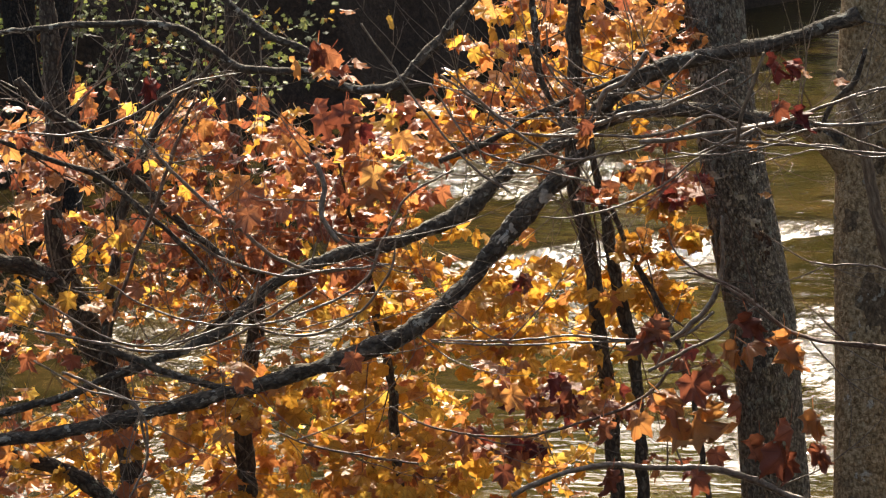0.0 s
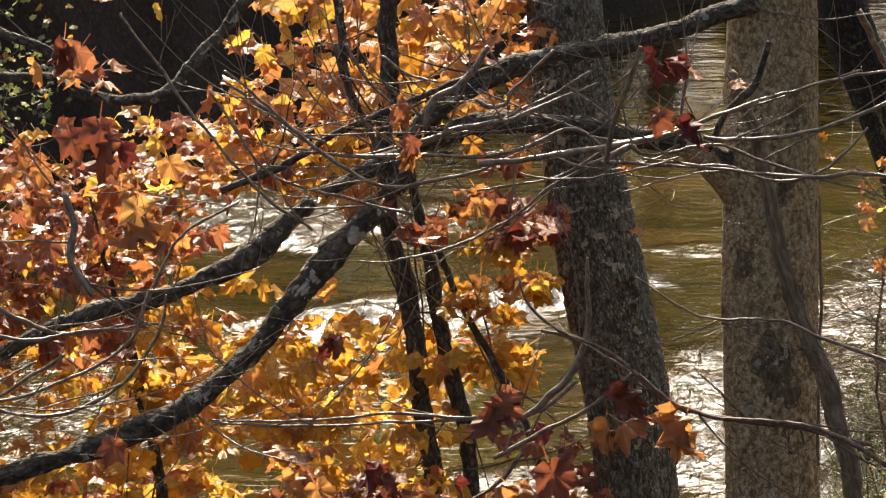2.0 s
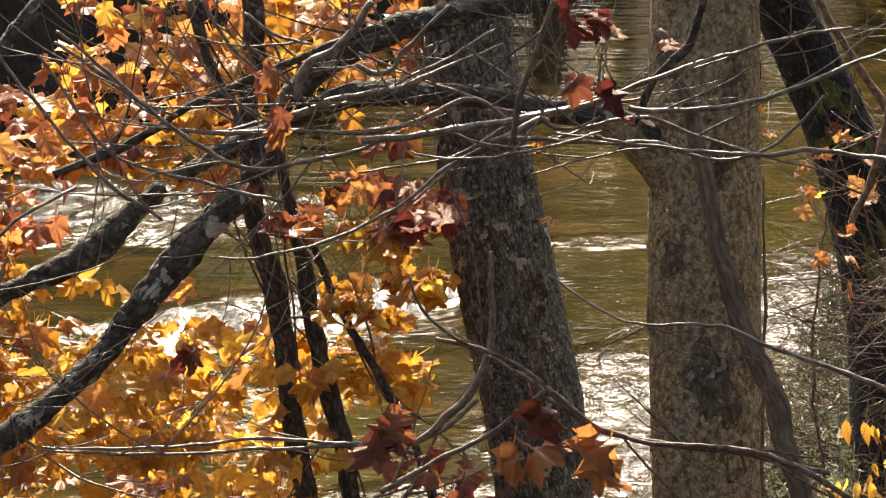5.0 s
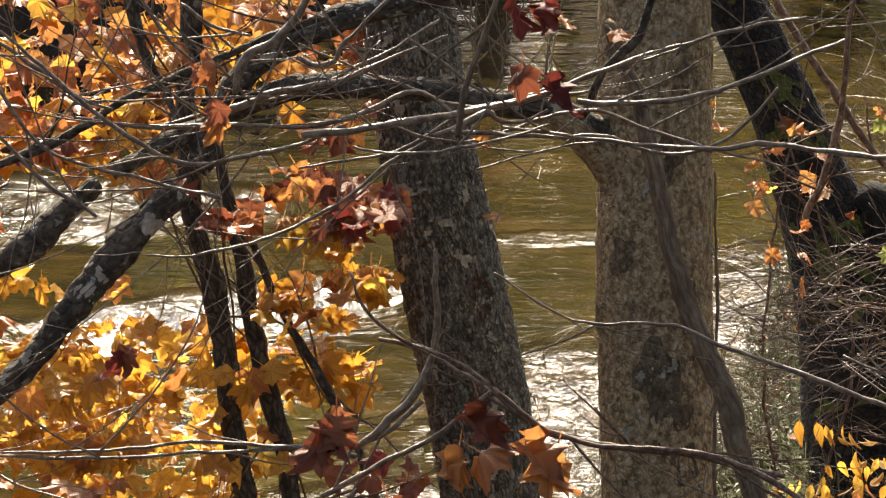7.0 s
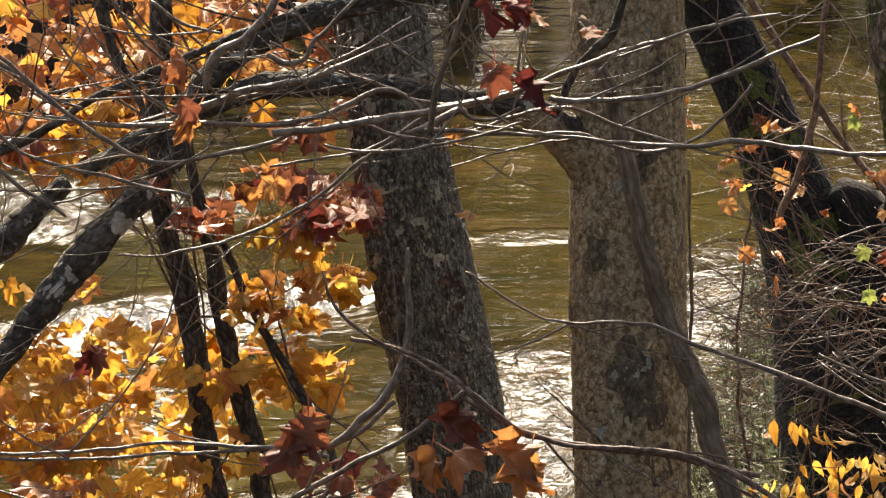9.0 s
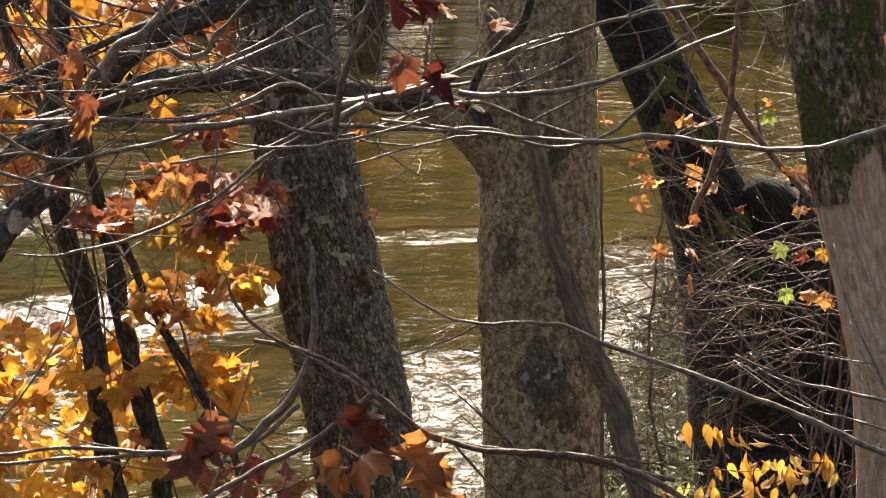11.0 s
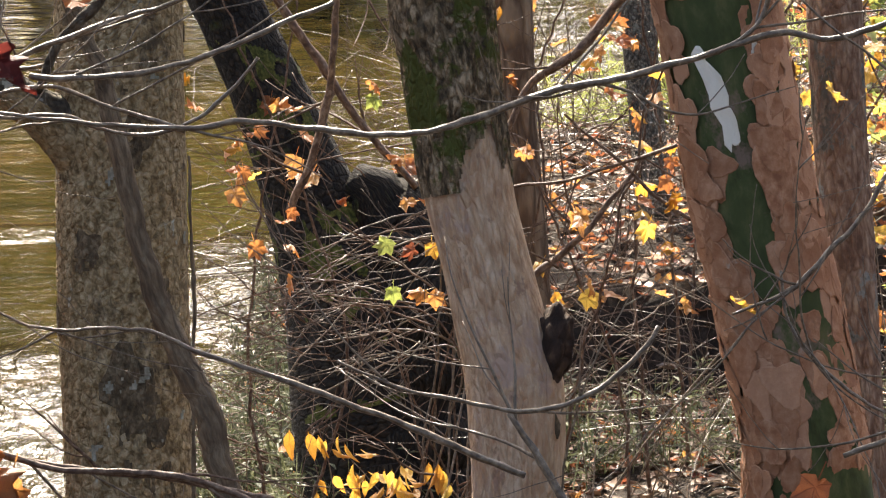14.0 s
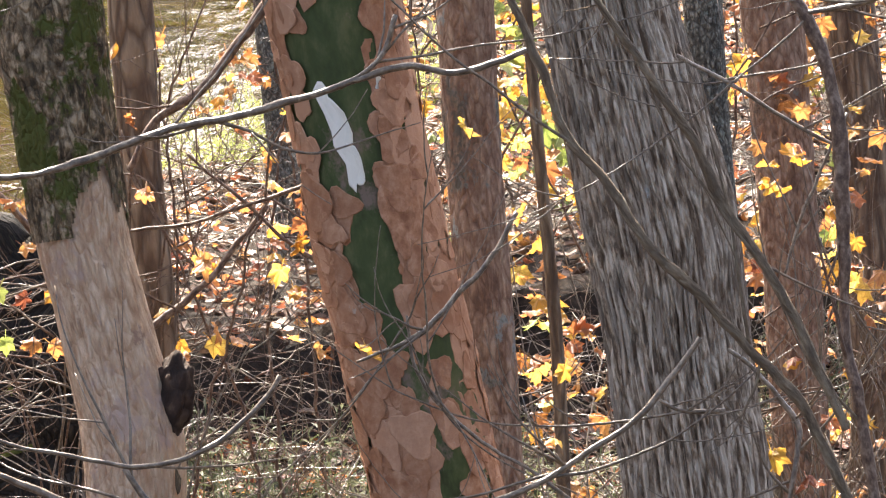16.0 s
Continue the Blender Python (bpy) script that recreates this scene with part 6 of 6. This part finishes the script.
for k, (p, s, m) in enumerate((
        ((-1.15, 20.20, 4.51), 0.090, ORANGE),
        ((-1.48, 19.75, 3.79), 0.085, MAROON),
        ((-1.44, 19.75, 3.81), 0.075, RUST),
        ((-2.97, 19.75, 3.33), 0.120, ORANGE),
        ((-2.95, 19.75, 3.23), 0.100, RUST),
        ((-2.35, 19.75, 3.36), 0.090, RUST),
        ((-2.59, 20.20, 4.93), 0.110, RUST),
        ((-2.56, 20.20, 4.56), 0.100, RUST),
        ((-2.41, 20.20, 4.54), 0.110, RUST),
        ((-2.75, 20.20, 4.43), 0.100, ORANGE),
        ((-3.49, 20.20, 4.73), 0.100, MAROON),
        ((-2.96, 20.20, 4.13), 0.120, RUST))):
    one_leaf(near_shrub, rng, p, s * 1.18, m, (5, 3, 5, 2)[k % 4], 0.06)
rng = np.random.default_rng(412)
for k, (p, s, m) in enumerate((
        ((-2.69, 20.20, 4.30), 0.080, ORANGE),
        ((-2.29, 20.20, 4.27), 0.120, ORANGE))):
    one_leaf(near_shrub, rng, p, s * 1.18, m, (5, 3, 5, 2)[k % 4], 0.06)
rng = np.random.default_rng(403)
for p, s, m, k in (
        ((0.80, 20.58, 4.43), 0.064, ORANGE, 5),
        ((0.87, 21.60, 3.91), 0.035, ORANGE, 3),
        ((1.08, 22.58, 3.76), 0.037, ORANGE, 5),
        ((1.19, 21.53, 3.66), 0.047, GREENLEAF, 2),
        ((1.28, 21.53, 3.66), 0.053, ORANGE, 2),
        ((1.17, 21.57, 3.81), 0.053, GREENLEAF, 1),
        ((1.65, 22.62, 4.16), 0.039, ORANGE, 5),
        ((1.60, 22.66, 4.37), 0.039, GOLD, 4),
        ((1.87, 22.52, 3.71), 0.071, ORANGE, 3),
        ((2.18, 22.50, 3.77), 0.052, GOLD, 5)):
    one_leaf(right_shrub, rng, p, s, m, k)
rng = np.random.default_rng(404)
for p, s, m, k in (
        ((2.16, 22.47, 3.61), 0.052, ORANGE, 3),
        ((1.69, 22.57, 3.93), 0.055, ORANGE, 3),
        ((1.24, 23.63, 3.98), 0.051, ORANGE, 2),
        ((1.24, 23.62, 3.93), 0.054, GREENLEAF, 2),
        ((0.76, 23.61, 3.78), 0.041, ORANGE, 5),
        ((0.75, 23.60, 3.69), 0.041, ORANGE, 3),
        ((0.62, 23.64, 3.90), 0.051, ORANGE, 3),
        ((0.58, 23.66, 4.00), 0.046, GOLD, 5),
        ((0.78, 23.60, 3.68), 0.044, ORANGE, 3),
        ((1.27, 22.60, 3.90), 0.049, ORANGE, 2),
        ((1.25, 21.56, 3.79), 0.045, RUST, 3)):
    one_leaf(right_shrub, rng, p, s, m, k)
rng = np.random.default_rng(405)
for p, s, m, k in (
        ((1.94, 23.50, 3.52), 0.068, ORANGE, 5),
        ((2.25, 23.45, 3.42), 0.047, GOLD, 3),
        ((1.75, 23.56, 3.75), 0.052, ORANGE, 2),
        ((1.87, 23.44, 3.22), 0.049, GOLD, 3),
        ((2.12, 19.88, 3.95), 0.068, GOLD, 3),
        ((3.31, 20.06, 4.66), 0.054, ORANGE, 5),
        ((3.44, 20.42, 4.51), 0.046, ORANGE, 2),
        ((3.29, 20.47, 4.67), 0.046, ORANGE, 3),
        ((3.06, 22.35, 3.50), 0.070, ORANGE, 5),
        ((3.33, 20.25, 3.53), 0.063, GOLD, 2),
        ((2.84, 21.32, 3.36), 0.052, GOLD, 2)):
    one_leaf(right_shrub, rng, p, s, m, k)
rng = np.random.default_rng(406)
for p, s, m, k in (
        ((3.31, 19.54, 3.61), 0.077, RUST, 3),
        ((2.30, 19.55, 3.47), 0.097, RUST, 3),
        ((2.70, 23.52, 4.03), 0.053, GOLD, 5),
        ((2.83, 23.49, 3.97), 0.069, GOLD, 3),
        ((3.01, 22.33, 3.36), 0.051, GOLD, 3),
        ((3.26, 23.29, 3.22), 0.047, ORANGE, 3),
        ((3.61, 20.80, 3.91), 0.052, ORANGE, 2),
        ((3.84, 23.31, 3.77), 0.071, GOLD, 5),
        ((3.84, 23.32, 3.84), 0.059, GOLD, 3),
        ((3.64, 20.43, 4.77), 0.036, ORANGE, 5)):
    one_leaf(right_shrub, rng, p, s, m, k)
yellow = thing("sapling", (1.14, 24.36, height(1.14, 24.36)), "low sapling with bright yellow oval leaves", "sapling")
foliage(yellow, 450, (1.00, 24.33, 2.35), (0.46, 0.25, 0.24), 150, [(GOLD, 9), (ORANGE, 1)], size=(0.034, 0.058), single=150, kinds=4, droop=0.5)
part("stem_tangle", tubes("stem_tangle", [l for k in range(7) for l in spray(np.random.default_rng(460 + k), (1.11, 24.33, height(1.11, 24.33)), (0.3 * (k - 3), 0, 2), 1.5, 0.006, 1, 4, 0.02)], 5, 0.06, 0.0), BARK_RED, yellow)

# ---- woods on the right-hand bank ----
def grow(owner, seed, spots):
    """Thin stems from the ground that fork up into the leaves."""
    rng = np.random.default_rng(seed)
    x, y, z = owner.location
    tall = max(p[2] for p in spots)
    for _ in range(4):
        p = spots[int(rng.integers(0, len(spots)))]
        lines = [[(p[0] + rng.normal(0, 0.1), p[1], height(p[0], p[1]) - 0.05, 0.010), (p[0] + rng.normal(0, 0.25), p[1], (z + tall) / 2, 0.007), (p[0] + rng.normal(0, 0.3), p[1], tall + 0.4, 0.004)]]
        for _ in range(6):
            lines += spray(rng, (p[0], p[1], rng.uniform(z + 0.4, tall)), (rng.choice((-1, 1)), rng.normal(0, 0.3), 0.5), rng.uniform(0.4, 0.9), 0.005, 1, 4, 0.02)
        tagged(part("stem", tubes("stem", lines, 5, 0.06, 0.0, kink=0.02), BARK_RED, owner), kind="stuff")


wood = thing("sapling", (3.57, 27.25, height(3.57, 27.25)), "slender sapling with scattered gold and orange leaves", "sapling", "saplings in the woods")
spots = foliage(wood, 500, (3.57, 27.25, 2.65), (0.11, 3.00, 0.85), 200, [(GOLD, 4), (ORANGE, 5), (GREENLEAF, 1)], size=(0.048, 0.080), single=120)
grow(wood, 520, spots)
wood = thing("sapling", (4.65, 26.19, height(4.65, 26.19)), "slender sapling with scattered gold and orange leaves", "sapling", "saplings in the woods")
spots = foliage(wood, 501, (4.65, 26.19, 3.37), (0.39, 3.00, 0.49), 260, [(GOLD, 3), (ORANGE, 5)], size=(0.048, 0.080), single=160)
grow(wood, 521, spots)
wood = thing("sapling", (4.90, 27.45, height(4.90, 27.45)), "slender sapling with scattered gold and orange leaves", "sapling", "saplings in the woods")
spots = foliage(wood, 502, (4.90, 27.45, 2.11), (0.41, 3.50, 0.52), 220, [(GOLD, 4), (ORANGE, 4), (RUST, 2)], size=(0.048, 0.080), single=120)
grow(wood, 522, spots)
wood = thing("sapling", (3.38, 27.92, height(3.38, 27.92)), "slender sapling with scattered gold and orange leaves", "sapling", "saplings in the woods")
spots = foliage(wood, 503, (3.38, 27.92, 3.39), (0.29, 3.50, 0.42), 110, [(GOLD, 5), (GREENLEAF, 2)], size=(0.048, 0.080), single=80)
grow(wood, 523, spots)
wood = thing("sapling", (2.32, 27.45, height(2.32, 27.45)), "slender sapling with scattered gold and orange leaves", "sapling", "saplings in the woods")
spots = foliage(wood, 504, (2.32, 27.45, 2.97), (0.36, 3.00, 0.73), 80, [(ORANGE, 5), (GOLD, 2)], size=(0.048, 0.080), single=60)
grow(wood, 524, spots)
wood = thing("sapling", (4.45, 34.77, height(4.45, 34.77)), "slender sapling with scattered gold and orange leaves", "sapling", "saplings in the woods")
spots = foliage(wood, 505, (4.45, 34.77, 2.41), (0.14, 2.50, 0.46), 160, [(GREENLEAF, 6), (GOLD, 2)], size=(0.048, 0.080), single=40)
grow(wood, 525, spots)
wood = thing("sapling", (1.11, 26.53, height(1.11, 26.53)), "slender sapling with scattered gold and orange leaves", "sapling", "saplings in the woods")
spots = foliage(wood, 506, (1.11, 26.53, 3.09), (0.44, 3.00, 0.52), 46, [(ORANGE, 5), (GOLD, 1)], size=(0.048, 0.080), single=46)
grow(wood, 526, spots)
wood = thing("sapling", (6.20, 35.49, height(6.20, 35.49)), "slender sapling with scattered gold and orange leaves", "sapling", "saplings in the woods")
spots = foliage(wood, 507, (6.20, 35.49, 2.17), (0.42, 3.50, 0.50), 220, [(GOLD, 4), (GREENLEAF, 3)], size=(0.048, 0.080), single=0)
grow(wood, 527, spots)


# ---- far bank ----
def far_tree(seed, x, y, h, r, material, leafy, mats):
    rng = np.random.default_rng(seed)
    g = height(x, y)
    t = thing("tree", (x, y, g), "tall far-bank tree with gold and olive autumn foliage" if leafy else "dark bare tree on the shaded far bank", "tree", "woods on the far bank")
    line = [(x, y, g - 0.2, r * 1.3), (x + rng.normal(0, 0.1), y, g + h * 0.35, r), (x + rng.normal(0, 0.3), y, g + h * 0.7, r * 0.6), (x + rng.normal(0, 0.4), y, g + h, r * 0.15)]
    part("trunk", tubes("trunk", [line], 12, 0.4, 0.2), material, t)
    sub = []
    for _ in range(6):
        k = rng.uniform(0.25, 0.9)
        a = rng.uniform(0, 6.3)
        sub += spray(rng, (x, y, g + h * k), (math.cos(a), math.sin(a), 0.5), rng.uniform(1.2, 2.6), r * 0.3, 1, 4, 0.05)
    tagged(part("limb_tangle", tubes("limb_tangle", sub, 5, 0.3, 0.0), material, t), kind="stuff")
    if leafy:
        v, f = [], []
        for c in range(26):
            k = rng.uniform(0.12, 1.0)
            a, rr = rng.uniform(0, 6.3), rng.uniform(0.2, 2.3) * (1.15 - 0.6 * k)
            mid = np.array((x + math.cos(a) * rr, y + math.sin(a) * rr, g + h * k))
            for _ in range(90):
                p = mid + rng.normal(0, 0.38, 3)
                s = rng.uniform(0.05, 0.11)
                d1, d2 = rng.normal(0, s, 3), rng.normal(0, s, 3)
                b = len(v)
                v += [tuple(p - d1), tuple(p + d2), tuple(p + d1), tuple(p - d2)]
                f.append((b, b + 1, b + 2, b + 3))
        part("crown", mesh_of("crown", v, f, False), mats, t)
    return t


rng = np.random.default_rng(900)
for i in range(46):
    x = -24 + 44 * (i + rng.uniform(0, 0.8)) / 46
    y = line_at(x, FAR_EDGE) + rng.uniform(2.5, 10.0) + (9.0 if -10.5 < x < -5.6 else 0.0)
    if x > -5.6 and i % 4 == 1:
        continue
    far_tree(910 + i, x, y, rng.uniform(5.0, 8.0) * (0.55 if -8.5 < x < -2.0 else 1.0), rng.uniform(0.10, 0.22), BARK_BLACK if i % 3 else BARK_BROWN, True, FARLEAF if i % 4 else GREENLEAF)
for i in range(12):
    x = -9.5 + 6.0 * i / 16 + rng.uniform(-0.2, 0.2)
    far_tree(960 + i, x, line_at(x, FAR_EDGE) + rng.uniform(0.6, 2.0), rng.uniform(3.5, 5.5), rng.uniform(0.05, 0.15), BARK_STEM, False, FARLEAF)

# far-bank trunks with their shade put into near-black bark colour, and sunlit brush
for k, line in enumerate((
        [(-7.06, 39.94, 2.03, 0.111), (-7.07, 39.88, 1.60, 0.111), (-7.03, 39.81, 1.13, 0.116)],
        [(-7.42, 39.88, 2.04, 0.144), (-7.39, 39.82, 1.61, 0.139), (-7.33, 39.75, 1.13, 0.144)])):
    tree(line, BARK_BLACK, "trunk on the far bank, its shade put into near-black bark", None, 20, seed=70 + k, step=0.1, top=7.0, crown=4, group="woods on the far bank")
brush = thing("brush", (-6.83, 41.94, height(-6.83, 41.94)), "sunlit olive-green brush on the far bank", "brush", "woods on the far bank")
foliage(brush, 560, (-6.81, 41.95, 1.46), (1.5, 1.2, 0.55), 1700, [(GREENLEAF, 7), (BRUSH, 4), (GOLD, 1)], size=(0.025, 0.055))
foliage(brush, 561, (-7.00, 41.82, 0.85), (1.19, 1.2, 0.38), 350, [(BRUSH, 5), (RUST, 2)], size=(0.025, 0.055))
